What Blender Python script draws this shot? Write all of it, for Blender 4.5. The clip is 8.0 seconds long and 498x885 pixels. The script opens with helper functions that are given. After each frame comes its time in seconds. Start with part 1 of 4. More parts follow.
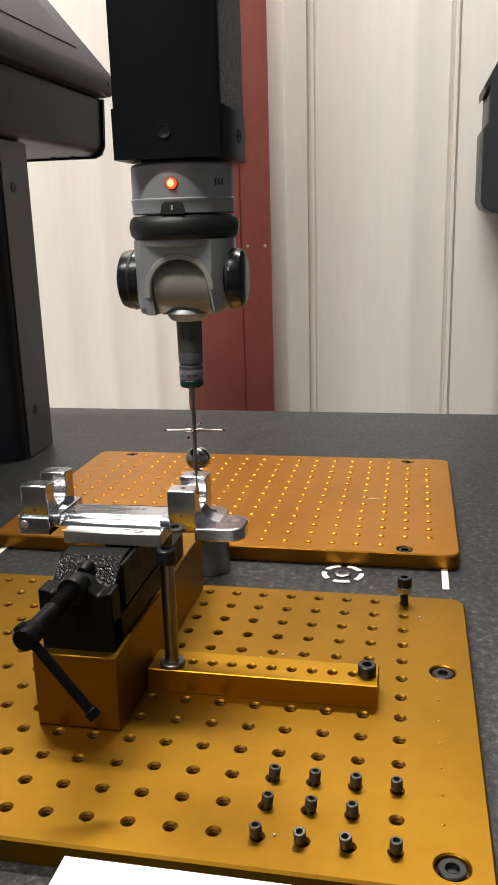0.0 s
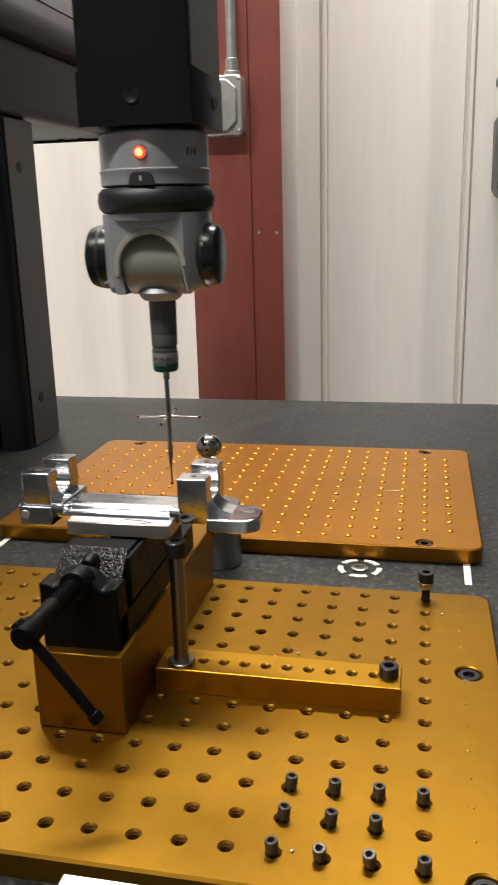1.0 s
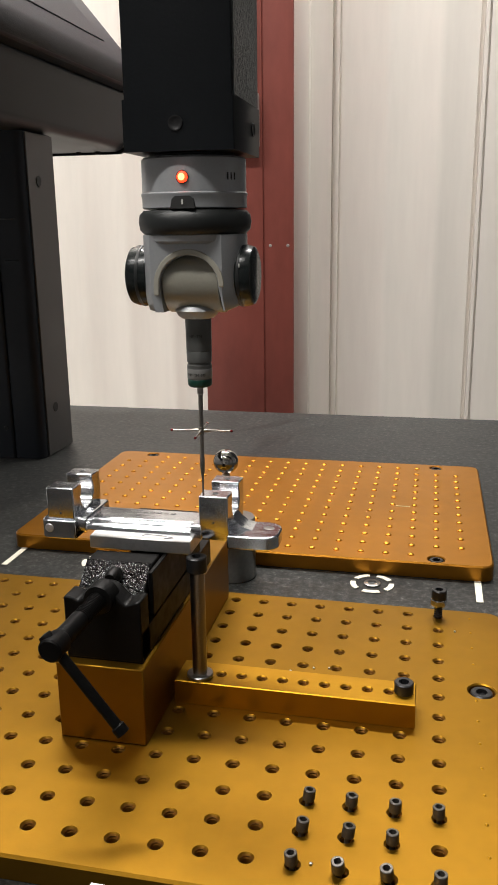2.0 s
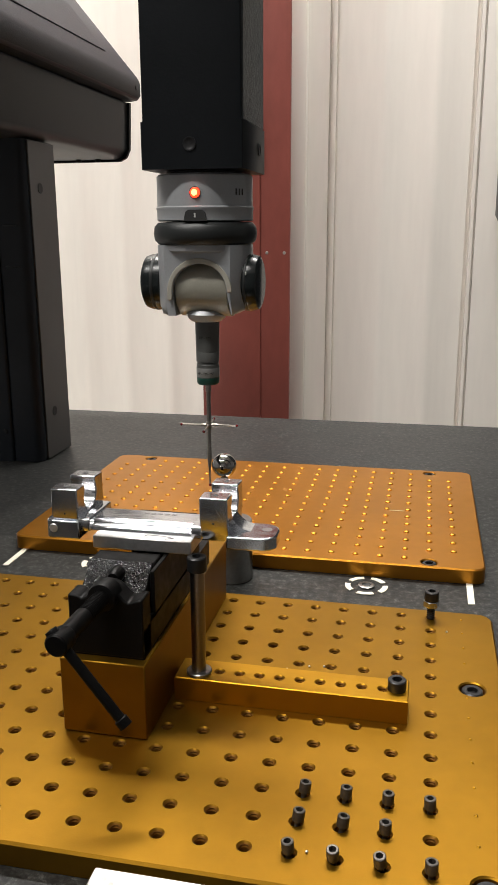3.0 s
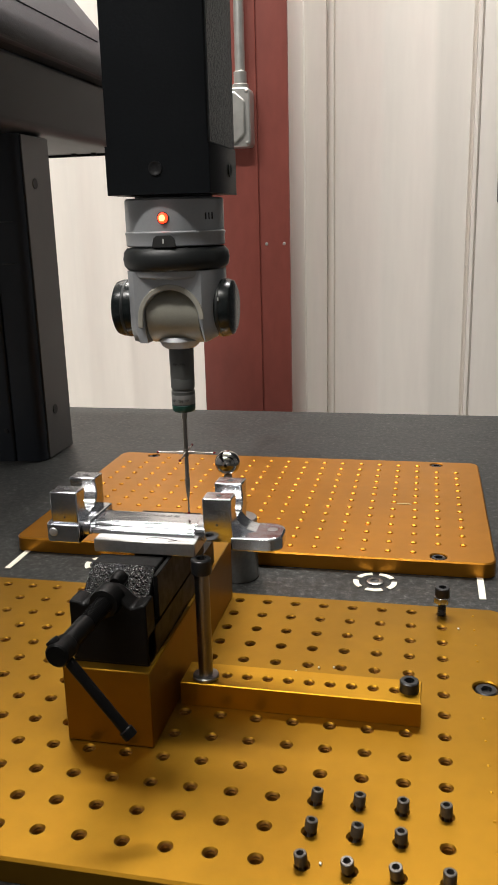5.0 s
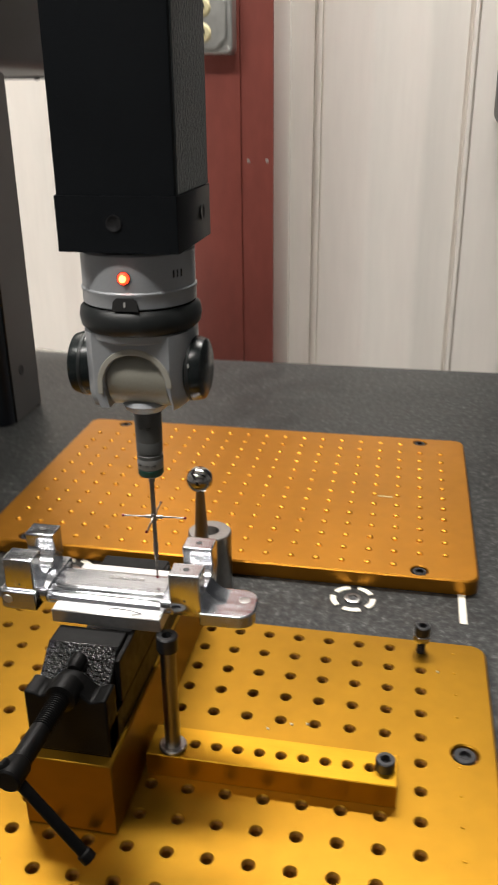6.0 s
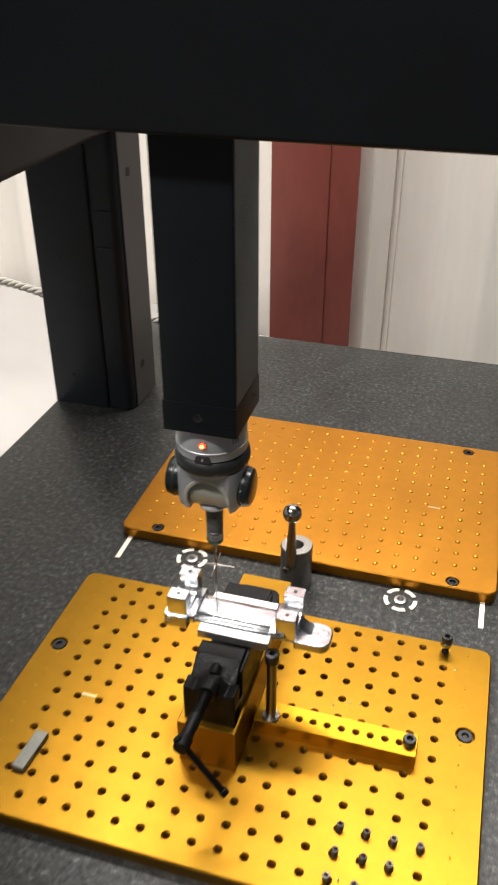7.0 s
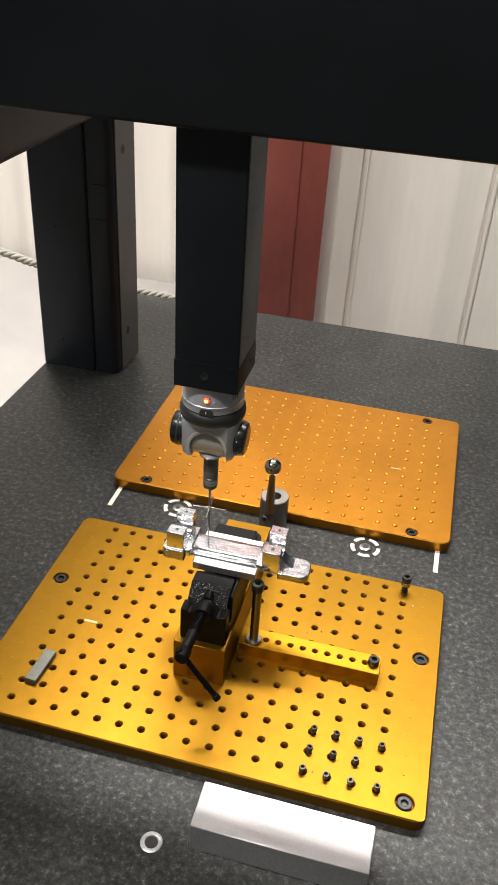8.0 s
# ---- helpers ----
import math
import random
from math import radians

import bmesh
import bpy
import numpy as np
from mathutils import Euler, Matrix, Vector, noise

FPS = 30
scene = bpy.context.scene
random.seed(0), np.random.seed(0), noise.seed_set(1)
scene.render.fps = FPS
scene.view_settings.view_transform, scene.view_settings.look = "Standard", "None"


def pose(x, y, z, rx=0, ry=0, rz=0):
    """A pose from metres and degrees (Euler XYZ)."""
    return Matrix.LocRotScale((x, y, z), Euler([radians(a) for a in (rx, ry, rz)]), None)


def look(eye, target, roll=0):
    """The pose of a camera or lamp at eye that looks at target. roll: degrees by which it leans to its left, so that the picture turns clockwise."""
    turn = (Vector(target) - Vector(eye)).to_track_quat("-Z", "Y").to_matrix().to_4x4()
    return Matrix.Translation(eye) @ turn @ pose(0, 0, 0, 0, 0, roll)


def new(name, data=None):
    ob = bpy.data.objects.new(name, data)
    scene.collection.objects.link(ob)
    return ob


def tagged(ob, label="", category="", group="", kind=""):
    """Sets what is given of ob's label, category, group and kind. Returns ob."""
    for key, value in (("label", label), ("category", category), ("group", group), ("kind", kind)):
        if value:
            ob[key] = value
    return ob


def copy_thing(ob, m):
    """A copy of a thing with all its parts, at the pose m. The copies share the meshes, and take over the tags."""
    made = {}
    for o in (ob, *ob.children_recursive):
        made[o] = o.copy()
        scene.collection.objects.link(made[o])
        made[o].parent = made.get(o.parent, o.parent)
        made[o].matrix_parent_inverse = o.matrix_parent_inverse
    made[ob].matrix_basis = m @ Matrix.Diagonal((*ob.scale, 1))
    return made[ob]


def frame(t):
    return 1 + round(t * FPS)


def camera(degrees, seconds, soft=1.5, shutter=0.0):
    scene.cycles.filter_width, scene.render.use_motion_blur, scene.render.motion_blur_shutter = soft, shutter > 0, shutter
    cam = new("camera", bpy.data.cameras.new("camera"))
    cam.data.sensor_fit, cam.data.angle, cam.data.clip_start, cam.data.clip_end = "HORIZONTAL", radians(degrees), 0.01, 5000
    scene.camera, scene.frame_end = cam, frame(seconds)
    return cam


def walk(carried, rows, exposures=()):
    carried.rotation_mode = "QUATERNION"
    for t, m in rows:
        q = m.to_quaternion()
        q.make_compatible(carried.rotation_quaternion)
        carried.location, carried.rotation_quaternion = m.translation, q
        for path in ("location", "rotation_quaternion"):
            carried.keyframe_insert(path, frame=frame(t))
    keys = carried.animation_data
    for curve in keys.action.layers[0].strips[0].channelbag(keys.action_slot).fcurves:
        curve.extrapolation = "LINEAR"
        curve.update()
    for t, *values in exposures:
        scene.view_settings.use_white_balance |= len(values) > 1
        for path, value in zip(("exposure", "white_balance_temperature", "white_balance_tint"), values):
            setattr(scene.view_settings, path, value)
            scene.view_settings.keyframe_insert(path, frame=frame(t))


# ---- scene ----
cam = camera(33.5, 8.0, shutter=0.5)
PATH = [
    (0, (0.003, -0.541, 0.275), (-0.384, 1.352, -0.243), -1.7),
    (0.2, (0.003, -0.533, 0.271), (-0.389, 1.356, -0.256), -2.1),
    (0.5, (-0.003, -0.514, 0.257), (-0.402, 1.373, -0.275), -2.0),
    (0.8, (0.002, -0.512, 0.261), (-0.406, 1.369, -0.28), -2.3),
    (1, (-0.006, -0.515, 0.264), (-0.413, 1.369, -0.271), -1.6),
    (1.5, (-0.013, -0.523, 0.27), (-0.43, 1.362, -0.252), -0.8),
    (1.7, (-0.014, -0.523, 0.271), (-0.432, 1.362, -0.25), -0.8),
    (2.8, (-0.009, -0.537, 0.275), (-0.419, 1.355, -0.226), -0.7),
    (3, (-0.013, -0.539, 0.275), (-0.417, 1.354, -0.228), -0.3),
    (3.5, (-0.01, -0.54, 0.275), (-0.408, 1.352, -0.234), -0.4),
    (4, (-0.012, -0.539, 0.274), (-0.411, 1.353, -0.235), -0.7),
    (4.5, (-0.01, -0.531, 0.27), (-0.415, 1.358, -0.246), -1.3),
    (4.7, (-0.011, -0.532, 0.272), (-0.421, 1.355, -0.246), -1.4),
    (5.8, (-0.026, -0.469, 0.317), (-0.433, 1.374, -0.345), -2.4),
    (6, (-0.023, -0.457, 0.349), (-0.378, 1.351, -0.429), -0.6),
    (6.2, (-0.036, -0.457, 0.382), (-0.364, 1.312, -0.491), 0.7),
    (6.5, (-0.036, -0.486, 0.467), (-0.421, 1.223, -0.496), 0.4),
    (6.8, (-0.028, -0.536, 0.547), (-0.484, 1.115, -0.485), -0.4),
    (7, (-0.019, -0.57, 0.575), (-0.498, 1.06, -0.481), -0.1),
    (7.5, (-0.02, -0.642, 0.606), (-0.45, 0.971, -0.496), 1.9),
    (8, (-0.03, -0.663, 0.605), (-0.388, 0.97, -0.492), 3.7),
]
walk(cam, [(t, look(eye, target, roll)) for t, eye, target, roll in PATH], exposures=[(0.0, 0.0), (4.7, 0.0), (6.0, 0.05), (7.2, 0.2), (8.0, 0.2)])

# ---------------------------------------------------------------- light
world = bpy.data.worlds.new("room_air")
scene.world = world
world.use_nodes = True
world.node_tree.nodes["Background"].inputs[0].default_value = (0.9, 0.92, 1.0, 1)
world.node_tree.nodes["Background"].inputs[1].default_value = 0.15
scene.view_settings.exposure = 0.0

CEILING = 2.74


def lamp(name, x, y, sx, sy, watts, colour):
    data = bpy.data.lights.new(name, "AREA")
    data.shape, data.size, data.size_y, data.energy, data.color = "RECTANGLE", sx, sy, watts, colour
    ob = new(name, data)
    ob.matrix_world = pose(x, y, CEILING - 0.09)
    return ob


WARM = (1.0, 0.965, 0.92)
LAMPS = [(-0.42, 1.06, 2.0, 0.22, 148), (-1.15, -1.3, 2.2, 0.22, 98)]
for lx, ly, lsx, lsy, lw in LAMPS:
    lamp("tube_light", lx, ly, lsx, lsy, lw, WARM)


# ---------------------------------------------------------------- materials
def material(name, colour, rough=0.5, metal=0.0, grain=0.0, grain_scale=400.0, bump=0.0, bump_scale=600.0, stain=0.0,
             stain_scale=14.0, stretch=(1, 1, 1), rough_var=0.0, coat=0.0, spec=0.5, depth=0.0006):
    mat = bpy.data.materials.new(name)
    mat.use_nodes = True
    nt = mat.node_tree
    bsdf = nt.nodes["Principled BSDF"]
    bsdf.inputs["Metallic"].default_value = metal
    bsdf.inputs["Roughness"].default_value = rough
    bsdf.inputs["Coat Weight"].default_value = coat
    bsdf.inputs["Specular IOR Level"].default_value = spec
    bsdf.inputs["Base Color"].default_value = (*colour, 1)
    coord = nt.nodes.new("ShaderNodeTexCoord")
    mapping = nt.nodes.new("ShaderNodeMapping")
    mapping.inputs["Scale"].default_value = stretch
    nt.links.new(coord.outputs["Object"], mapping.inputs["Vector"])

    def noise_node(scale, detail=4.0):
        n = nt.nodes.new("ShaderNodeTexNoise")
        n.inputs["Scale"].default_value = scale
        n.inputs["Detail"].default_value = detail
        nt.links.new(mapping.outputs["Vector"], n.inputs["Vector"])
        return n

    def mixed(last, n, low, high, amount):
        ramp = nt.nodes.new("ShaderNodeMapRange")
        ramp.inputs["From Min"].default_value, ramp.inputs["From Max"].default_value = 0.3, 0.7
        ramp.inputs["To Min"].default_value, ramp.inputs["To Max"].default_value = 1 - amount, 1 + amount
        nt.links.new(n.outputs["Fac"], ramp.inputs["Value"])
        mult = nt.nodes.new("ShaderNodeVectorMath")
        mult.operation = "SCALE"
        if last is None:
            mult.inputs[0].default_value = colour
        else:
            nt.links.new(last, mult.inputs[0])
        nt.links.new(ramp.outputs["Result"], mult.inputs["Scale"])
        return mult.outputs["Vector"]

    last = None
    if grain:
        last = mixed(last, noise_node(grain_scale), 0, 1, grain)
    if stain:
        last = mixed(last, noise_node(stain_scale, 6.0), 0, 1, stain)
    if last is not None:
        nt.links.new(last, bsdf.inputs["Base Color"])
    if rough_var:
        ramp = nt.nodes.new("ShaderNodeMapRange")
        ramp.inputs["From Min"].default_value, ramp.inputs["From Max"].default_value = 0.3, 0.7
        ramp.inputs["To Min"].default_value, ramp.inputs["To Max"].default_value = max(rough - rough_var, 0.03), rough + rough_var
        nt.links.new(noise_node(stain_scale * 2.3, 5.0).outputs["Fac"], ramp.inputs["Value"])
        nt.links.new(ramp.outputs["Result"], bsdf.inputs["Roughness"])
    if bump:
        b = nt.nodes.new("ShaderNodeBump")
        b.inputs["Strength"].default_value = bump
        b.inputs["Distance"].default_value = depth
        nt.links.new(noise_node(bump_scale).outputs["Fac"], b.inputs["Height"])
        nt.links.new(b.outputs["Normal"], bsdf.inputs["Normal"])
    return mat


def granite_material():
    mat = bpy.data.materials.new("black_granite")
    mat.use_nodes = True
    nt = mat.node_tree
    bsdf = nt.nodes["Principled BSDF"]
    coord = nt.nodes.new("ShaderNodeTexCoord")
    vor = nt.nodes.new("ShaderNodeTexVoronoi")
    vor.inputs["Scale"].default_value = 520
    fine = nt.nodes.new("ShaderNodeTexNoise")
    fine.inputs["Scale"].default_value, fine.inputs["Detail"].default_value = 170, 8
    fine.inputs["Roughness"].default_value = 0.80
    wide = nt.nodes.new("ShaderNodeTexNoise")
    wide.inputs["Scale"].default_value, wide.inputs["Detail"].default_value = 22, 5
    for n in (vor, fine, wide):
        nt.links.new(coord.outputs["Object"], n.inputs["Vector"])
    specks = nt.nodes.new("ShaderNodeValToRGB")
    el = specks.color_ramp.elements
    el[0].position, el[0].color = 0.43, (0.010, 0.0105, 0.010, 1)
    el[1].position, el[1].color = 0.68, (0.120, 0.123, 0.115, 1)
    mid = el.new(0.55)
    mid.color = (0.027, 0.0278, 0.026, 1)
    nt.links.new(fine.outputs["Fac"], specks.inputs["Fac"])
    cells = nt.nodes.new("ShaderNodeMapRange")
    cells.inputs["To Min"].default_value, cells.inputs["To Max"].default_value = 0.7, 1.3
    nt.links.new(vor.outputs["Color"], cells.inputs["Value"])
    clouds = nt.nodes.new("ShaderNodeMapRange")
    clouds.inputs["From Min"].default_value, clouds.inputs["From Max"].default_value = 0.3, 0.7
    clouds.inputs["To Min"].default_value, clouds.inputs["To Max"].default_value = 0.75, 1.3
    nt.links.new(wide.outputs["Fac"], clouds.inputs["Value"])
    amount = nt.nodes.new("ShaderNodeMath")
    amount.operation = "MULTIPLY"
    nt.links.new(cells.outputs["Result"], amount.inputs[0])
    nt.links.new(clouds.outputs["Result"], amount.inputs[1])
    mult = nt.nodes.new("ShaderNodeVectorMath")
    mult.operation = "SCALE"
    nt.links.new(specks.outputs["Color"], mult.inputs[0])
    nt.links.new(amount.outputs["Value"], mult.inputs["Scale"])
    nt.links.new(mult.outputs["Vector"], bsdf.inputs["Base Color"])
    rough = nt.nodes.new("ShaderNodeMapRange")
    rough.inputs["To Min"].default_value, rough.inputs["To Max"].default_value = 0.40, 0.56
    shine = nt.nodes.new("ShaderNodeMapRange")
    shine.inputs["From Min"].default_value, shine.inputs["From Max"].default_value = 0.40, 0.68
    shine.inputs["To Min"].default_value, shine.inputs["To Max"].default_value = 0.24, 0.38
    nt.links.new(fine.outputs["Fac"], shine.inputs["Value"])
    nt.links.new(shine.outputs["Result"], bsdf.inputs["Specular IOR Level"])
    nt.links.new(wide.outputs["Fac"], rough.inputs["Value"])
    nt.links.new(rough.outputs["Result"], bsdf.inputs["Roughness"])
    return mat


def glow(name, colour, strength):
    mat = bpy.data.materials.new(name)
    mat.use_nodes = True
    bsdf = mat.node_tree.nodes["Principled BSDF"]
    bsdf.inputs["Base Color"].default_value = (*colour, 1)
    bsdf.inputs["Emission Color"].default_value = (*colour, 1)
    bsdf.inputs["Emission Strength"].default_value = strength
    return mat


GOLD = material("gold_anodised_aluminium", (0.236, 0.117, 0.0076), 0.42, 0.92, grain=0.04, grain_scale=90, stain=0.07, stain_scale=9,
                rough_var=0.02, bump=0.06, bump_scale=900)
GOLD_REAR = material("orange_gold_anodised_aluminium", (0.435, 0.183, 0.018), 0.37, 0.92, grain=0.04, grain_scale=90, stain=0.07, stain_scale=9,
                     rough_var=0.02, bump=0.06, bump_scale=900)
GOLD_BRIGHT = material("bright_gold_anodised_bar", (0.37, 0.188, 0.011), 0.40, 0.95, grain=0.03, grain_scale=70, stretch=(1, 8, 1), rough_var=0.05)
# gold browned and darkened for the shade inside the drilled holes
GOLD_HOLE = material("shaded_gold_thread", (0.21, 0.090, 0.011), 0.45, 0.7)
GOLD_STUD = material("polished_gold_stud", (0.43, 0.19, 0.020), 0.46, 0.95)
GRANITE = granite_material()
BLACK = material("black_satin_paint", (0.0055, 0.0068, 0.0083), 0.42, spec=0.18, bump=0.12, bump_scale=700, stain=0.15, stain_scale=20)
# textured finish; colour lightened for the blue-grey reflection on the ram's side
BLACK_TEX = material("black_textured_paint", (0.050, 0.062, 0.068), 0.42, bump=0.9, bump_scale=520, depth=0.0016, stain=0.1)
# black paint lightened for the light that falls on the leg
LIT_BLACK = material("lit_black_satin_paint", (0.014, 0.017, 0.022), 0.4, spec=0.3, bump=0.1, bump_scale=700, stain=0.15, stain_scale=20)
PLATE_GREY = material("grey_painted_plate", (0.080, 0.076, 0.072), 0.42, bump=0.1, bump_scale=700, stain=0.08, stain_scale=15)
DARK_GREY = material("dark_grey_moulded_cover", (0.038, 0.040, 0.045), 0.40, spec=0.3, bump=0.15, bump_scale=800, stain=0.08, stain_scale=12)
# darker than DARK_GREY to hold down lamp light on the slope
COVER = material("dark_grey_textured_cover", (0.032, 0.033, 0.038), 0.45, spec=0.25, bump=0.3, bump_scale=800, stain=0.08, stain_scale=12)
VISE_BLACK = material("black_oxide_steel", (0.0030, 0.0029, 0.0028), 0.44, 0.0, spec=0.12, grain=0.2, stain=0.25, stain_scale=60, rough_var=0.08)
VISE_ROUGH = material("black_gloss_crinkle_paint", (0.006, 0.006, 0.006), 0.10, bump=1.0, bump_scale=620, depth=0.0022, spec=0.55)
SCREW_BLACK = material("black_oxide_screw", (0.025, 0.025, 0.026), 0.35, 0.5, grain=0.15)
STRIP = material("weathered_steel", (0.125, 0.125, 0.108), 0.5, 0.5, grain=0.12, stain=0.12, stain_scale=60)
SCREW_GREY = material("grey_phosphate_screw", (0.085, 0.078, 0.070), 0.42, 0.7, grain=0.2)
STEEL = material("turned_steel", (0.33, 0.30, 0.27), 0.28, 1.0, grain=0.08, stretch=(1, 1, 8))
STEEL_DARK = material("ground_steel_holder", (0.34, 0.33, 0.315), 0.33, 1.0, grain=0.08, stain=0.1, stain_scale=40)
CHROME = material("polished_steel_ball", (0.48, 0.465, 0.44), 0.07, 1.0)
ALU = material("milled_aluminium", (0.64, 0.655, 0.68), 0.19, 1.0, grain=0.04, grain_scale=160, stretch=(1, 6, 1), rough_var=0.07, stain_scale=30)
ALU_CUT = material("saw_cut_aluminium", (0.66, 0.665, 0.67), 0.44, 1.0, grain=0.10, stretch=(1, 7, 1), bump=0.15, stain=0.08, stain_scale=30)
SLAB_ALU = material("dull_saw_cut_aluminium", (0.50, 0.495, 0.485), 0.42, 1.0, grain=0.08, stretch=(1, 7, 1), bump=0.1, stain=0.1, stain_scale=40)
HEAD_GREY = material("silver_grey_lacquer", (0.37, 0.385, 0.40), 0.36, 0.3, grain=0.03, grain_scale=900)
HEAD_RIM = material("pale_champagne_lip", (0.42, 0.405, 0.345), 0.38, 0.3)
HEAD_PALE = material("champagne_metal", (0.31, 0.30, 0.25), 0.42, 0.3, grain=0.03, grain_scale=900)
RUBBER = material("black_rubber_ring", (0.012, 0.014, 0.014), 0.45, grain=0.1)
KNOB = material("black_gloss_plastic", (0.008, 0.011, 0.011), 0.26, spec=0.4)
PROBE = material("grey_probe_body", (0.105, 0.107, 0.102), 0.38, 0.4)
PROBE_BAND = material("pale_grey_probe_band", (0.26, 0.26, 0.25), 0.4, 0.4)
GREEN = material("dark_green_ring", (0.006, 0.055, 0.038), 0.35)
RUBY = material("ruby", (0.12, 0.008, 0.012), 0.12)
PALE_MARK = material("pale_scuff", (0.46, 0.37, 0.17), 0.5)
MARK = material("pale_print", (0.55, 0.55, 0.52), 0.6)
# print colour, also painted as shade on flat screw holes, bores and slots
DARK_MARK = material("dark_print_and_hole_shade", (0.02, 0.02, 0.02), 0.6)
WALL = material("cream_painted_sheet_steel", (0.86, 0.812, 0.745), 0.42, grain=0.02, grain_scale=60, stain=0.08, stain_scale=2.6, stretch=(1, 1, 0.12))
RED = material("red_oxide_primer", (0.255, 0.062, 0.046), 0.5, grain=0.08, grain_scale=50, stain=0.14, stain_scale=5, stretch=(1, 1, 0.4))
GALV = material("galvanised_steel", (0.50, 0.50, 0.47), 0.38, 0.75, stain=0.14, stain_scale=35)
IVORY = material("ivory_plastic", (0.70, 0.62, 0.36), 0.45)
TAPE = material("cream_tape", (0.68, 0.64, 0.53), 0.6, stain=0.08, stain_scale=60)
ROPE = material("grey_braided_sleeve", (0.27, 0.25, 0.215), 0.7, grain=0.2, grain_scale=500)
WHITE_BOX = material("white_plastic_sheet", (0.33, 0.315, 0.30), 0.6, stain=0.08, stain_scale=3)
CONCRETE = material("grey_concrete", (0.33, 0.32, 0.30), 0.6, grain=0.1, grain_scale=60, stain=0.15, stain_scale=3)
# dark grey picked for unseen surfaces to keep fill light and reflections low
FAR_WALL = material("unseen_wall_grey", (0.16, 0.16, 0.165), 0.6, stain=0.1, stain_scale=2)
CEIL = material("white_ceiling_sheet", (0.7, 0.69, 0.66), 0.6, stain=0.05, stain_scale=2)
LED_RED = glow("lit_red_indicator", (1.0, 0.035, 0.01), 4.0)
LED_CORE = glow("lit_red_indicator_core", (1.0, 0.30, 0.07), 7.0)
TUBE = glow("lit_fluorescent_cover", WARM, 4.0)


# ---------------------------------------------------------------- mesh helpers
def thing(name, label, category, at=(0, 0, 0), group="", kind="", turn=0):
    ob = new(name)
    ob.empty_display_size = 0.02
    ob.matrix_basis = pose(*at, 0, 0, turn)
    return tagged(ob, label, category, group, kind)


def mesh_object(name, bm, mat, smooth=True):
    data = bpy.data.meshes.new(name)
    bm.normal_update()
    bm.to_mesh(data)
    bm.free()
    for m in mat if isinstance(mat, (list, tuple)) else (mat,):
        data.materials.append(m)
    if smooth:
        data.shade_smooth()
        data.set_sharp_from_angle(angle=radians(38))
    return new(name, data)


def part(name, bm, mat, parent, label="", smooth=True):
    ob = mesh_object(name, bm, mat, smooth)
    ob.parent = parent
    if label:
        tagged(ob, label)
    return ob


def box(bm, x0, x1, y0, y1, z0, z1, bevel=0.0, segments=2, m=None):
    made = bmesh.ops.create_cube(bm, size=1.0)["verts"]
    for v in made:
        v.co = Vector(((x0 + x1) / 2 + v.co.x * (x1 - x0), (y0 + y1) / 2 + v.co.y * (y1 - y0), (z0 + z1) / 2 + v.co.z * (z1 - z0)))
    if bevel:
        edges = list({e for v in made for e in v.link_edges})
        out = bmesh.ops.bevel(bm, geom=edges, offset=bevel, segments=segments, profile=0.5, affect="EDGES")
        made = list({v for f in out["faces"] for v in f.verts} | {v for v in made if v.is_valid})
    if m is not None:
        bmesh.ops.transform(bm, matrix=m, verts=made)
    return made


def lathe(bm, rings, n=40, m=Matrix(), mat_index=0):
    """A turned solid from (radius, height) pairs along z; zero radius closes it."""
    loops = []
    for r, z in rings:
        if r <= 0:
            loops.append([bm.verts.new(m @ Vector((0, 0, z)))])
        else:
            loops.append([bm.verts.new(m @ Vector((r * math.cos(2 * math.pi * k / n), r * math.sin(2 * math.pi * k / n), z))) for k in range(n)])
    for a, b in zip(loops, loops[1:]):
        for k in range(n):
            j = (k + 1) % n
            if len(a) == 1 and len(b) == 1:
                continue
            if len(a) == 1:
                f = bm.faces.new((a[0], b[j], b[k]))
            elif len(b) == 1:
                f = bm.faces.new((a[k], a[j], b[0]))
            else:
                f = bm.faces.new((a[k], a[j], b[j], b[k]))
            f.material_index = mat_index
    return bm


def prism(bm, outline, axis, lo, hi):
    """A solid from a closed outline of pairs, pulled along the axis."""
    def place(p, q, h):
        return {"x": (h, p, q), "y": (p, h, q), "z": (p, q, h)}[axis]

    ends = [[bm.verts.new(place(p, q, h)) for p, q in outline] for h in (lo, hi)]
    n = len(outline)
    faces = [bm.faces.new(ends[0]), bm.faces.new(ends[1])]
    for k in range(n):
        faces.append(bm.faces.new((ends[0][k], ends[0][(k + 1) % n], ends[1][(k + 1) % n], ends[1][k])))
    bmesh.ops.recalc_face_normals(bm, faces=faces)
    return faces


def rounded(x0, x1, y0, y1, radius, n=6):
    """A rectangle's outline with round corners; radius: one, or four from the lower left, counter-clockwise."""
    radii = radius if isinstance(radius, (list, tuple)) else (radius,) * 4
    out = []
    for (cx, cy, start), r in zip(((x0, y0, 180), (x1, y0, 270), (x1, y1, 0), (x0, y1, 90)), radii):
        ox = cx + r if cx == x0 else cx - r
        oy = cy + r if cy == y0 else cy - r
        if r <= 0:
            out.append((cx, cy))
            continue
        for k in range(n + 1):
            a = radians(start + 90 * k / n)
            out.append((ox + r * math.cos(a), oy + r * math.sin(a)))
    return out


def soften(ob, width, segments=2, angle=35):
    mod = ob.modifiers.new("bevel", "BEVEL")
    mod.width, mod.segments, mod.limit_method, mod.angle_limit = width, segments, "ANGLE", radians(angle)
    return ob


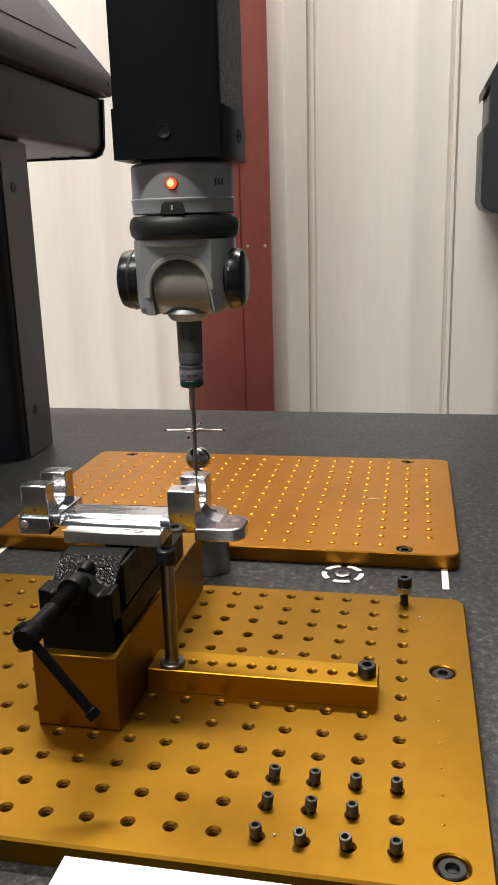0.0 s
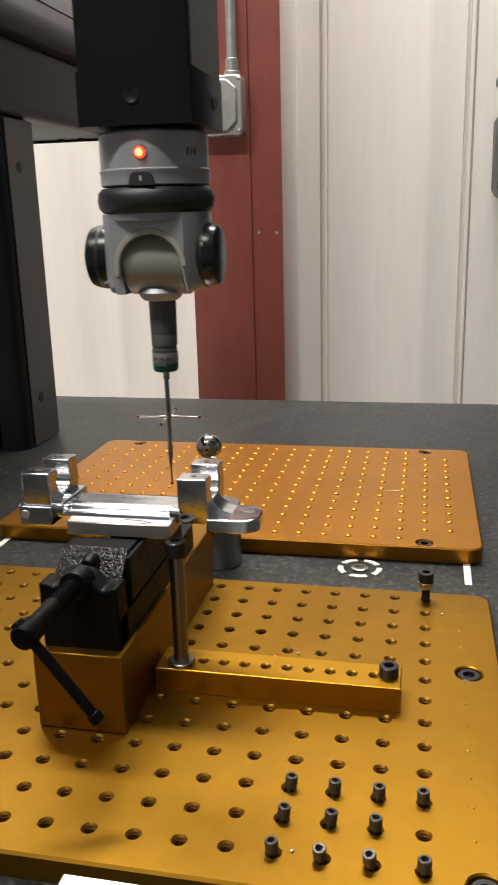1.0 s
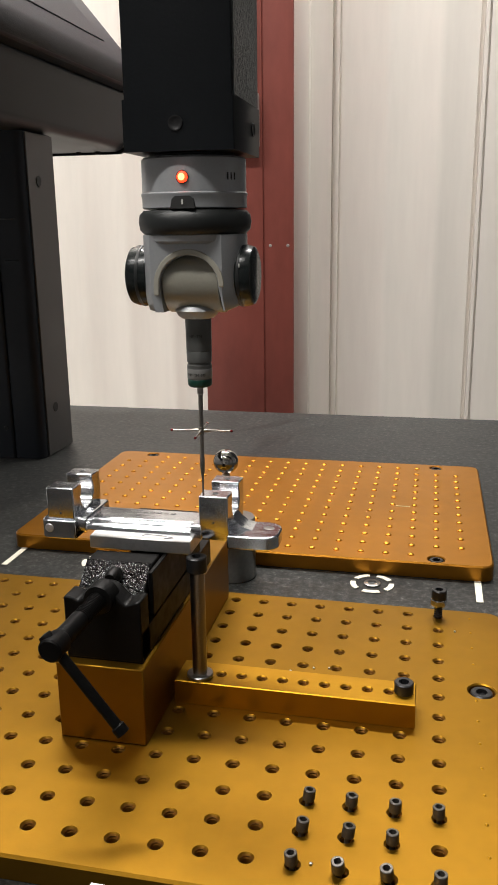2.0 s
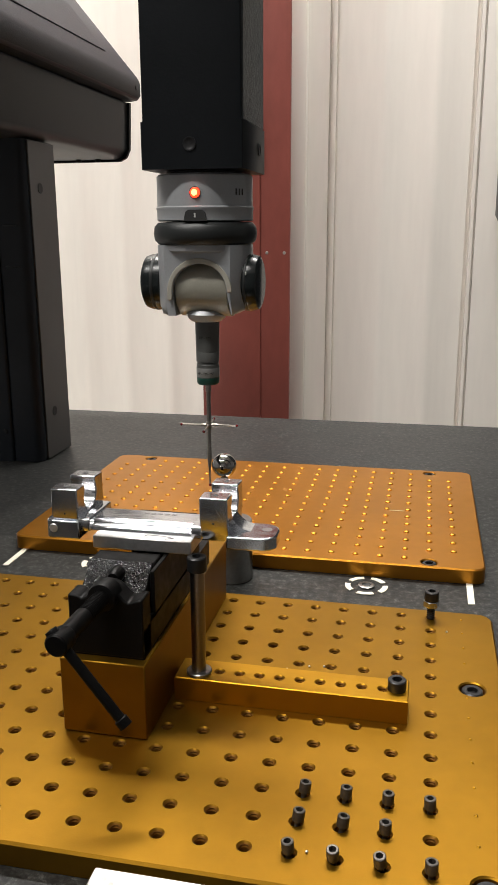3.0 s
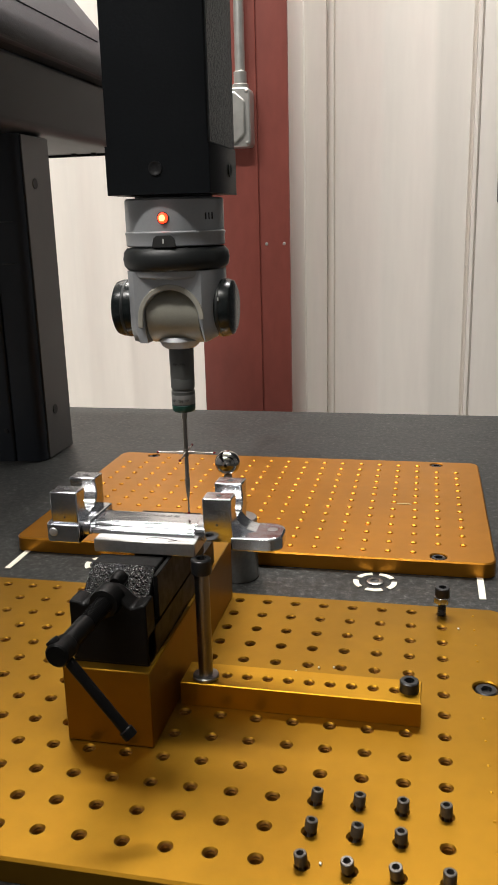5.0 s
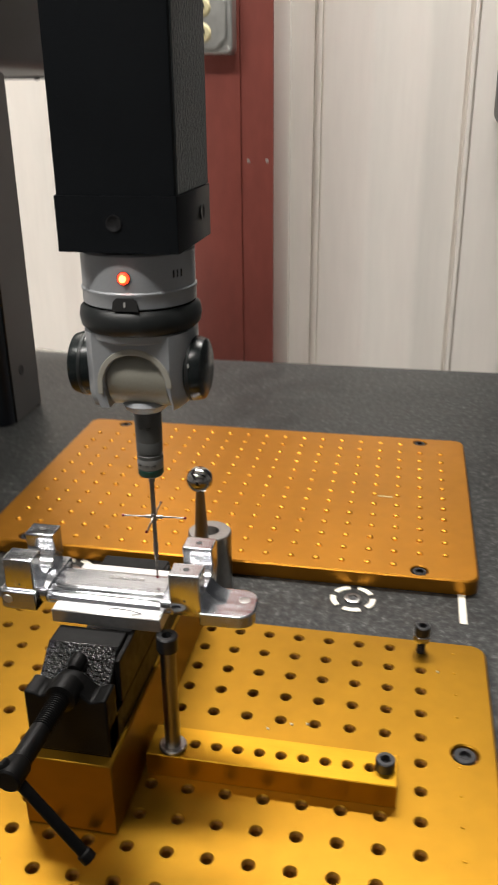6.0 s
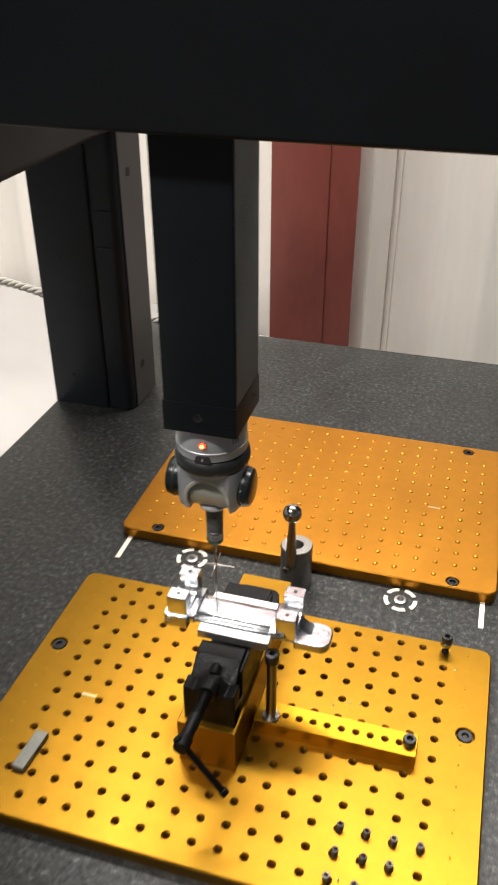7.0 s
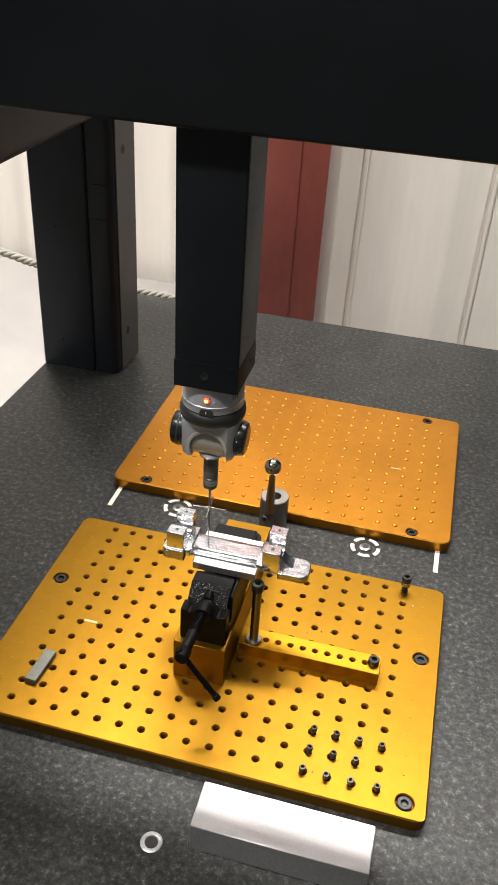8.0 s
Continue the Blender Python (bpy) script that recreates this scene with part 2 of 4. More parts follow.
def socket_head(bm, r, height, socket, z=0.0, m=Matrix()):
    """A cap screw head with a hexagon socket, foot at z."""
    top = z + height
    lathe(bm, [(0, z), (r * 0.97, z), (r, z + height * 0.06), (r, top - 0.1 * r), (r * 0.9, top), (socket, top)], 24, m)
    ring = [bm.verts.new(m @ Vector((socket * math.cos(a), socket * math.sin(a), top))) for a in (radians(60 * k) for k in range(6))]
    low = [bm.verts.new(m @ Vector((socket * math.cos(a), socket * math.sin(a), top - height * 0.55))) for a in (radians(60 * k) for k in range(6))]
    for k in range(6):
        bm.faces.new((ring[k], low[k], low[(k + 1) % 6], ring[(k + 1) % 6]))
    bm.faces.new(low)
    return bm


def drilled_cell(verts, faces, x0, x1, y0, y1, cx, cy, r, z, depth, chamfer=0.0007, n=16):
    """One rectangle of a plate's top with a round hole in it; the hole's faces are noted as material 1."""
    base = len(verts)
    corners = [math.atan2(y - cy, x - cx) for x, y in ((x0, y0), (x1, y0), (x1, y1), (x0, y1))]
    angles = sorted({round(a % (2 * math.pi), 6) for a in corners} | {round(2 * math.pi * (k + 0.5) / n, 6) for k in range(n)})
    m = len(angles)
    walls = [(1.0, chamfer), (0.84, chamfer + 0.0007), (1.0, chamfer + 0.0014), (0.84, chamfer + 0.0021), (0.9, depth)] if r < 0.004 else [(1.0, chamfer), (1.0, depth)]
    if depth < 0:
        walls = [(1.0, 0.0003), (0.97, -0.0004), (0.74, 0.65 * depth)]
    for a in angles:
        c, s = math.cos(a), math.sin(a)
        t = min(((x1 - cx) / c if c > 1e-9 else (x0 - cx) / c if c < -1e-9 else 9), ((y1 - cy) / s if s > 1e-9 else (y0 - cy) / s if s < -1e-9 else 9))
        verts.append((cx + c * t, cy + s * t, z))
        verts.append((cx + c * (r + chamfer), cy + s * (r + chamfer), z))
        verts.extend((cx + c * r * k, cy + s * r * k, z - h) for k, h in walls)
    verts.append((cx, cy, z - depth))
    size = 2 + len(walls)
    for k in range(m):
        a, b = base + size * k, base + size * ((k + 1) % m)
        faces.append(((a, b, b + 1, a + 1), 0))
        for q in range(1, size - 1):
            faces.append(((a + q, b + q, b + q + 1, a + q + 1), 1 if q == 1 else 2))
        faces.append(((a + size - 1, b + size - 1, base + size * m), 2))


def mesh_from(name, verts, faces, mats, parent, label=""):
    data = bpy.data.meshes.new(name)
    data.from_pydata(verts, [], [f for f, _ in faces])
    for m in mats:
        data.materials.append(m)
    data.polygons.foreach_set("material_index", [i for _, i in faces])
    bm = bmesh.new()
    bm.from_mesh(data)
    bmesh.ops.remove_doubles(bm, verts=bm.verts, dist=0.00001)
    bm.to_mesh(data)
    bm.free()
    data.shade_smooth()
    data.set_sharp_from_angle(angle=radians(30))
    ob = new(name, data)
    ob.parent = parent
    if label:
        tagged(ob, label)
    return ob


# ---------------------------------------------------------------- the room
FLOOR = -0.86
WALL_Y = 1.60
PANEL_FOOT = 1.30


def build_room():
    bm = bmesh.new()
    box(bm, -3.2, 3.2, -3.4, WALL_Y + 0.3, FLOOR - 0.1, FLOOR)
    tagged(mesh_object("floor", bm, CONCRETE), "grey concrete workshop floor", "floor", kind="structure")
    bm = bmesh.new()
    box(bm, -3.2, 3.2, -3.4, WALL_Y + 0.3, CEILING, CEILING + 0.1)
    tagged(mesh_object("ceiling", bm, CEIL), "white sheet ceiling", "ceiling", kind="structure")
    for name, x0, x1, y0, y1 in (("wall_west", -3.2, -3.1, -3.4, WALL_Y), ("wall_east", 3.1, 3.2, -3.4, WALL_Y), ("wall_south", -3.1, 3.1, -3.4, -3.3)):
        bm = bmesh.new()
        box(bm, x0, x1, y0, y1, FLOOR, CEILING)
        tagged(mesh_object(name, bm, FAR_WALL), "unseen plain grey wall closing the room", "wall", kind="structure")
    # ribbed sheet: a lap seam each pitch, two low swages between; plain swells beyond the column
    pitch, first = 0.337, -0.246
    profile = []
    for k in range(-8, 10):
        c = first + k * pitch
        seam = ((-0.021, 0), (-0.0200, 0.014), (-0.0125, 0.014), (-0.0110, -0.007), (-0.0030, -0.007), (-0.0020, 0.008), (0.0015, 0.008), (0.0025, 0))
        swell = ((-0.030, 0), (-0.018, -0.008), (0.006, -0.008), (0.018, 0))
        low = ((0.092, 0), (0.104, -0.006), (0.124, -0.006), (0.136, 0), (0.212, 0), (0.224, -0.006), (0.244, -0.006), (0.256, 0))
        for dx, dy in (swell if k < 0 else seam) + low:
            profile.append((c + dx, WALL_Y + dy))
    outline = [(profile[0][0], WALL_Y + 0.06)] + profile + [(profile[-1][0], WALL_Y + 0.06)]
    bm = bmesh.new()
    prism(bm, outline, "z", FLOOR, CEILING)
    tagged(mesh_object("wall_north", bm, WALL), "cream ribbed sheet steel workshop wall", "wall", kind="structure")
    # dark panel added out of view so the gold plates reflect less light
    bm = bmesh.new()
    box(bm, -0.95, 3.1, 1.5745, WALL_Y + 0.02, PANEL_FOOT, CEILING)
    tagged(mesh_object("added_dark_panel", bm, FAR_WALL), "unseen grey panel added to darken reflections in the plates", "wall", kind="structure")
    bm = bmesh.new()
    box(bm, -0.358, -0.318, 1.572, 1.599, FLOOR, PANEL_FOOT - 0.002, 0.004)
    tagged(mesh_object("trim", bm, WALL), "cream sheet steel trim strip beside the column", "trim", kind="structure")
    for lx, ly, lsx, lsy, lw in LAMPS:
        lampbox = thing("ceiling_light", "long white fluorescent ceiling light, switched on", "ceiling light", (lx, ly, CEILING), group="ceiling lights")
        bm = bmesh.new()
        box(bm, -lsx / 2 - 0.03, lsx / 2 + 0.03, -lsy / 2 - 0.03, lsy / 2 + 0.03, -0.05, 0, 0.01)
        part("housing", bm, CEIL, lampbox)
        bm = bmesh.new()
        box(bm, -lsx / 2, lsx / 2, -lsy / 2, lsy / 2, -0.075, -0.05, 0.008)
        part("diffuser", bm, TUBE, lampbox, "glowing white diffuser")


def build_column():
    col = thing("steel_column", "red oxide primed wide steel column against the wall", "column", (-0.414, 1.305, FLOOR))
    h = CEILING - FLOOR
    bm = bmesh.new()
    box(bm, -0.101, 0.101, 0.0, 0.013, 0, h, 0.002)
    front = part("flange", bm, RED, col)
    bm = bmesh.new()
    box(bm, -0.100, 0.036, -0.0050, 0.0, 0, h, 0.0040)
    part("face_plate", bm, RED, front)
    bm = bmesh.new()
    box(bm, -0.005, 0.005, 0.013, 0.256, 0, h)
    part("web", bm, RED, col)
    bm = bmesh.new()
    box(bm, -0.101, 0.040, 0.256, 0.268, 0, h, 0.002)
    part("flange", bm, RED, col)
    for x in (0.050, 0.089):
        bm = bmesh.new()
        lathe(bm, [(0.0, -0.0025), (0.0028, -0.0018), (0.0036, 0.0)], 12, pose(x, 0.0, 0.2205 - FLOOR, -90))
        part("rivet", bm, GALV, front)
    # outlet box and its conduit
    out = thing("outlet_box", "galvanised metal outlet box with two ivory sockets on the column", "outlet", (-0.436, 1.3015, 0.4775))
    bm = bmesh.new()
    prism(bm, rounded(-0.052, 0.052, -0.058, 0.058, 0.010), "y", -0.045, 0.0)
    soften(part("box", bm, GALV, out), 0.003)
    bm = bmesh.new()
    prism(bm, [(-0.044, -0.05), (0.022, -0.05), (0.042, -0.032), (0.042, 0.032), (0.022, 0.05), (-0.044, 0.05)], "y", -0.052, -0.045)
    soften(part("cover_plate", bm, GALV, out), 0.003)
    for z in (-0.022, 0.022):
        bm = bmesh.new()
        lathe(bm, [(0, 0.006), (0.014, 0.005), (0.017, 0.002), (0.017, 0)], 28, pose(-0.004, -0.052, z, 90))
        sock = part("socket", bm, IVORY, out, "round ivory plastic socket")
        for dx in (-0.005, 0.005):
            bm = bmesh.new()
            box(bm, -0.004 + dx - 0.001, -0.004 + dx + 0.001, -0.0592, -0.057, z - 0.003, z + 0.005)
            part("slot", bm, DARK_MARK, sock)
    for x, z in ((0.045, 0.05), (0.045, -0.05), (-0.045, 0.05), (-0.045, -0.05)):
        bm = bmesh.new()
        lathe(bm, [(0, 0.003), (0.003, 0.002), (0.004, 0)], 12, pose(x, -0.045, z, 90))
        part("screw", bm, GALV, out)
    bm = bmesh.new()
    lathe(bm, [(0.0105, 0), (0.0105, 1.6)], 20, pose(0.028, -0.02, 0.09))
    part("conduit", bm, GALV, out, "thin galvanised conduit pipe")
    bm = bmesh.new()
    lathe(bm, [(0.0, 0.058), (0.017, 0.058), (0.017, 0.066), (0.0135, 0.068), (0.0135, 0.09), (0.0105, 0.092)], 20, pose(0.028, -0.02, 0))
    part("connector", bm, GALV, out)


def build_wall_unit():
    unit = thing("wall_unit", "black moulded housing with a sloped top against the wall", "wall unit", (0.006, 1.38, 0.0))
    bm = bmesh.new()
    # known by its left edge; unseen bulk enlarged to darken right-hand reflections
    prism(bm, [(0.130, 0.300), (0.138, 0.285), (0.16, 0.275), (2.05, 0.275), (2.05, 2.40), (0.190, 2.40), (0.182, 0.632), (0.129, 0.535), (0.131, 0.518), (0.139, 0.53), (0.139, 0.462), (0.129, 0.448)], "y", 0.0, 0.19)
    soften(part("housing", bm, DARK_GREY, unit), 0.006)
    bm = bmesh.new()
    # unseen block added below the housing, to darken the granite's reflection too
    box(bm, 0.22, 2.05, 0.01, 0.18, FLOOR, 0.2745, 0.006)
    part("added_dark_base", bm, DARK_GREY, unit)


# ---------------------------------------------------------------- the measuring machine
def build_granite():
    table = thing("granite_table", "speckled black granite measuring table", "table")
    bm = bmesh.new()
    box(bm, -0.578, 0.78, -0.80, 0.648, -0.20, 0.0, 0.004)
    part("slab", bm, GRANITE, table)
    for x in (-0.45, 0.6):
        bm = bmesh.new()
        box(bm, x - 0.06, x + 0.06, -0.7, 0.55, FLOOR, -0.20, 0.005)
        part("stand", bm, BLACK, table)
    for name, cx, cy in (("target", -0.049, 0.0715), ("target", -0.272, 0.0735)):
        ring = thing("threaded_insert", "threaded insert ringed by cream tape dashes in granite", "insert", (cx, cy, 0.0), group="ringed inserts")
        for k in range(5):
            a0 = 72 * k + 29
            bm = bmesh.new()
            outline = [(r * math.cos(radians(a0 + s * 50 / 8)), r * math.sin(radians(a0 + s * 50 / 8))) for r, steps in ((0.0168, range(9)), (0.0126, range(8, -1, -1))) for s in steps]
            prism(bm, outline, "z", 0.0002, 0.0008)
            part("tape_dash", bm, TAPE, ring)
        bm = bmesh.new()
        lathe(bm, [(0.0065, 0.0002), (0.0065, 0.0012), (0.0055, 0.0016), (0.0036, 0.0016), (0.0030, 0.0004)], 28)
        part("collar", bm, STEEL_DARK, ring)
        bm = bmesh.new()
        lathe(bm, [(0.0031, 0.0005), (0, 0.0004)], 20)
        part("bore", bm, DARK_MARK, ring)
    ring = thing("threaded_insert", "bright steel threaded insert set in granite", "insert", (-0.160, -0.325, 0.0))
    bm = bmesh.new()
    lathe(bm, [(0.0085, 0.0002), (0.0085, 0.0010), (0.0080, 0.0013), (0.0055, 0.0013), (0.0050, 0.0003)], 32)
    part("collar", bm, ALU_CUT, ring)
    bm = bmesh.new()
    lathe(bm, [(0.0052, 0.0004), (0, 0.0004)], 24)
    part("bore", bm, DARK_MARK, ring)
    for x0, x1 in ((-0.3525, -0.3475), (0.0282, 0.0332)):
        bm = bmesh.new()
        box(bm, x0, x1, 0.053, 0.0905, 0.0002, 0.0008)
        tagged(mesh_object("tape_strip", bm, TAPE), "cream masking tape strip on the granite", "tape", group="tape strips")


def build_gantry():
    gantry = thing("measuring_machine", "black and grey measuring machine upright with a sloped cover", "measuring machine")
    # side rail with a sloped cover, running front to back
    bm = bmesh.new()
    prism(bm, [(-0.64, 0.372), (-0.468, 0.372), (-0.457, 0.376), (-0.450, 0.386), (-0.447, 0.450), (-0.64, 0.450)], "y", -0.95, 0.672)
    soften(part("rail", bm, DARK_GREY, gantry), 0.003)
    bm = bmesh.new()
    prism(bm, [(-0.66, 0.4505), (-0.444, 0.4505), (-0.432, 0.452), (-0.428, 0.458), (-0.428, 0.474), (-0.432, 0.482), (-0.520, 0.588), (-0.66, 0.640)], "y", -0.95, 0.676)
    cover = soften(part("sloped_cover", bm, COVER, gantry, "grey moulded cover with a sloped face"), 0.003)
    bm = bmesh.new()
    slope = math.degrees(math.atan2(0.106, 0.088))
    box(bm, -0.04, 0.04, -0.9, 0.60, -0.0005, 0.0012, 0.0005, 1, Matrix.Translation((-0.476, 0, 0.5355)) @ pose(0, 0, 0, 0, slope))
    part("panel", bm, COVER, cover)
    bm = bmesh.new()
    prism(bm, [(-0.63, 0.369), (-0.462, 0.369), (-0.452, 0.374), (-0.4465, 0.385), (-0.4435, 0.449), (-0.452, 0.449), (-0.454, 0.388), (-0.463, 0.3755), (-0.63, 0.3745)], "y", 0.668, 0.675)
    part("end_rim", bm, BLACK, gantry)
    for x in (-0.52, -0.49):
        bm = bmesh.new()
        lathe(bm, [(0, -0.004), (0.004, -0.003), (0.004, 0.001)], 14, pose(x, 0.655, 0.371))
        part("screw", bm, SCREW_BLACK, gantry)
    bm = bmesh.new()
    lathe(bm, [(0, 0.0015), (0.003, 0.0012), (0.003, 0)], 14, pose(-0.428, 0.655, 0.466, 0, 90))
    part("screw", bm, SCREW_BLACK, gantry)
    # leg: outer post, recessed cheek, rounded inner post
    bm = bmesh.new()
    prism(bm, rounded(-0.577, -0.495, 0.350, 0.436, 0.003, 3), "z", 0.0005, 0.372)
    leg = part("leg", bm, LIT_BLACK, gantry)
    bm = bmesh.new()
    prism(bm, rounded(-0.495, -0.459, 0.353, 0.433, (0.002, 0.010, 0.003, 0.002), 6), "z", 0.0005, 0.372)
    cheek = part("leg_cheek", bm, LIT_BLACK, gantry)
    bm = bmesh.new()
    box(bm, -0.4594, -0.4570, 0.366, 0.4325, 0.001, 0.371, 0.0005, 1)
    part("side_plate", bm, PLATE_GREY, gantry, "grey painted side plate")
    for z in (0.057, 0.320):
        bm = bmesh.new()
        lathe(bm, [(0.0058, 0.0002), (0.0058, 0.0007), (0, 0.0004)], 20, pose(-0.4571, 0.390, z, 0, 90))
        part("screw_hole", bm, DARK_MARK, cheek)
    for x, z in ((-0.545, 0.045), (-0.545, 0.215), (-0.503, 0.038)):
        bm = bmesh.new()
        lathe(bm, [(0, 0.0012), (0.0025, 0.001), (0.003, 0)], 14, pose(x, 0.350, z, 90))
        part("screw", bm, SCREW_BLACK, leg)
    for z in (0.232, 0.278):
        bm = bmesh.new()
        box(bm, -0.488, -0.470, 0.3515, 0.3545, z, z + 0.0016, 0.0004, 1)
        part("seam", bm, DARK_GREY, cheek)


def build_beam():
    beam = thing("bridge_beam", "black bridge beam of the measuring machine", "bridge beam")
    bm = bmesh.new()
    prism(bm, rounded(-0.138, -0.126, 0.480, 0.90, 0.003, 3), "x", -0.425, 0.80)
    part("front_panel", bm, BLACK, beam)
    bm = bmesh.new()
    prism(bm, rounded(-0.060, -0.048, 0.495, 0.90, 0.003, 3), "x", -0.425, 0.80)
    part("rear_panel", bm, BLACK, beam)
    bm = bmesh.new()
    box(bm, -0.425, 0.80, -0.138, -0.048, 0.900, 0.912, 0.002)
    part("top_panel", bm, BLACK, beam)
    # unseen right leg, added to carry the beam and darken that side
    bm = bmesh.new()
    prism(bm, rounded(0.66, 0.77, -0.136, -0.050, 0.004, 3), "z", 0.0006, 0.4795)
    part("leg", bm, BLACK, beam)
    return beam


def build_ram():
    ram = thing("measuring_ram", "black square measuring ram with a grey probe head", "measuring ram")
    hw, hd = 0.0262, 0.0275
    bm = bmesh.new()
    prism(bm, rounded(-hw + 0.0016, hw, -hd, hd, 0.0012, 2), "z", 0.040, 0.62)
    part("column", bm, BLACK, ram)
    bm = bmesh.new()
    box(bm, hw - 0.0003, hw + 0.0006, -hd + 0.002, hd - 0.002, 0.0415, 0.62, 0.0003, 1)
    part("side_panel", bm, BLACK_TEX, ram, "black panel with a fine textured finish")
    bm = bmesh.new()
    prism(bm, rounded(-hw + 0.0008, hw + 0.0008, -hd - 0.0008, hd + 0.0008, 0.0012, 2), "z", 0.0186, 0.0412)
    collar = part("collar", bm, BLACK, ram)
    for m in (pose(0.0, -hd - 0.0008, 0.0305, 90), pose(hw + 0.0008, 0.012, 0.0305, 0, 90)):
        bm = bmesh.new()
        lathe(bm, [(0.0034, 0.0), (0.0034, 0.0005), (0.0028, 0.0005), (0.0024, 0.0002), (0, 0.0002)], 20, m)
        part("screw", bm, SCREW_BLACK, collar)
    # head
    bm = bmesh.new()
    lathe(bm, [(0, 0.0195), (0.020, 0.0195), (0.020, 0.0172)], 40)
    part("spacer", bm, DARK_MARK, ram)
    bm = bmesh.new()
    lathe(bm, [(0, 0.0172), (0.0245, 0.0172), (0.0254, 0.0162), (0.0254, 0.0012), (0.0260, 0.0006), (0.0260, -0.0002), (0.0256, -0.0009), (0.0256, -0.0058), (0.0247, -0.0064), (0, -0.0064)], 64)
    mount = part("head_mount", bm, HEAD_GREY, ram)
    bm = bmesh.new()
    lathe(bm, [(0, 0.0018), (0.0016, 0.0015), (0.0026, 0.0004), (0.0026, -0.001)], 24, pose(0.0015, -0.0253, 0.0075, 90))
    part("indicator_light", bm, LED_RED, mount, "small lit red indicator light")
    bm = bmesh.new()
    lathe(bm, [(0, 0.0022), (0.0013, 0.0019), (0.0017, 0.0012)], 24, pose(0.0015, -0.0253, 0.0075, 90))
    part("glowing_core", bm, LED_CORE, mount)
    bm = bmesh.new()
    lathe(bm, [(0.0030, -0.0005), (0.0030, 0.0004), (0.0026, 0.0004)], 24, pose(0.0015, -0.0252, 0.0075, 90))
    part("light_bezel", bm, DARK_MARK, mount)
    bm = bmesh.new()
    prism(bm, [(-0.0045, -0.0064), (0.0075, -0.0064), (0.0066, -0.0022), (0.0050, -0.0008), (-0.0020, -0.0008), (-0.0036, -0.0022)], "y", -0.0264, -0.0242)
    part("index_window", bm, DARK_MARK, mount)
    bm = bmesh.new()
    prism(bm, [(0.0011, -0.0046), (0.0019, -0.0046), (0.0019, -0.0024), (0.0011, -0.0024)], "y", -0.0267, -0.0264)
    part("index_mark", bm, MARK, mount)
    for x, w in ((0.0205, 0.0007), (0.0217, 0.0005), (0.0228, 0.0007)):
        y = -math.sqrt(0.0254 ** 2 - x * x) - 0.0001
        bm = bmesh.new()
        box(bm, -w / 2, w / 2, -0.0002, 0.0002, -0.0016, 0.0016, 0, 2, pose(x, y, 0.008, 0, 0, math.degrees(math.asin(x / 0.0254))))
        part("printed_bar", bm, DARK_MARK, mount)
    bm = bmesh.new()
    lathe(bm, [(0.020, -0.0066), (0.0252, -0.0070), (0.0272, -0.0090), (0.0278, -0.0126), (0.0272, -0.0162), (0.0252, -0.0182), (0.020, -0.0186)], 64)
    part("swivel_ring", bm, RUBBER, ram, "black rubber-edged swivel ring")
    # yoke: a block with chamfered corners, arched open in front round the pivot barrel
    ax, zc, ri = 0.0012, -0.0425, 0.0147
    outline = [(-0.0249, -0.0185), (-0.0249, -0.0470), (-0.0238, -0.0513), (-0.0212, -0.0545), (-0.0180, -0.0556), (ax - ri, -0.0556)]
    outline += [(ax + ri * math.cos(radians(180 - 7.5 * k)), zc + ri * math.sin(radians(180 - 7.5 * k))) for k in range(25)]
    outline += [(ax + ri + 0.0012, -0.0548), (0.0195, -0.0543), (0.0225, -0.0524), (0.0242, -0.0490), (0.0249, -0.0455), (0.0249, -0.0185)]
    bm = bmesh.new()
    rows = []
    for y, reach in ((-0.0195, 0.0178), (-0.0165, 0.0215), (-0.0100, 0.0240), (0.0, 0.0249), (0.0100, 0.0240), (0.0165, 0.0215), (0.0195, 0.0178)):
        rows.append([bm.verts.new((max(-reach, min(reach, x)), y * (1 - 0.28 * max(0, min(1, (-z - 0.046) / 0.0096))), z)) for x, z in outline])
    bm.faces.new(rows[0])
    bm.faces.new(rows[-1][::-1])
    for lower, upper in zip(rows, rows[1:]):
        for k in range(len(outline)):
            j = (k + 1) % len(outline)
            bm.faces.new((lower[k], lower[j], upper[j], upper[k]))
    bmesh.ops.remove_doubles(bm, verts=bm.verts, dist=0.00002)
    bmesh.ops.recalc_face_normals(bm, faces=bm.faces)
    yoke = part("yoke", bm, HEAD_GREY, ram)
    bm = bmesh.new()
    lathe(bm, [(0, -0.0180), (0.0246, -0.0180), (0.0250, -0.0186), (0.0246, -0.0212), (0.0225, -0.0225), (0, -0.0225)], 64)
    part("yoke_collar", bm, HEAD_GREY, yoke)
    ro = ri + 0.0029
    rim = [(ax + ro * math.cos(radians(7.5 * k)), zc + ro * math.sin(radians(7.5 * k))) for k in range(25)] + [(ax - ro, -0.0468), (ax - ri - 0.0002, -0.0468)]
    rim += [(ax + (ri + 0.0002) * math.cos(radians(180 - 7.5 * k)), zc + (ri + 0.0002) * math.sin(radians(180 - 7.5 * k))) for k in range(25)]
    bm = bmesh.new()
    prism(bm, rim, "y", -0.0200, -0.0190)
    soften(part("arch_rim", bm, HEAD_RIM, yoke, "pale metal rim round the pivot barrel"), 0.0004)
    bm = bmesh.new()
    lathe(bm, [(0, -0.0142), (0.0162, -0.0142), (0.0166, -0.0138), (0.0166, 0.0138), (0.0162, 0.0142), (0, 0.0142)], 64, pose(ax, -0.0008, -0.0400, 0, 90))
    part("pivot_barrel", bm, HEAD_PALE, yoke)
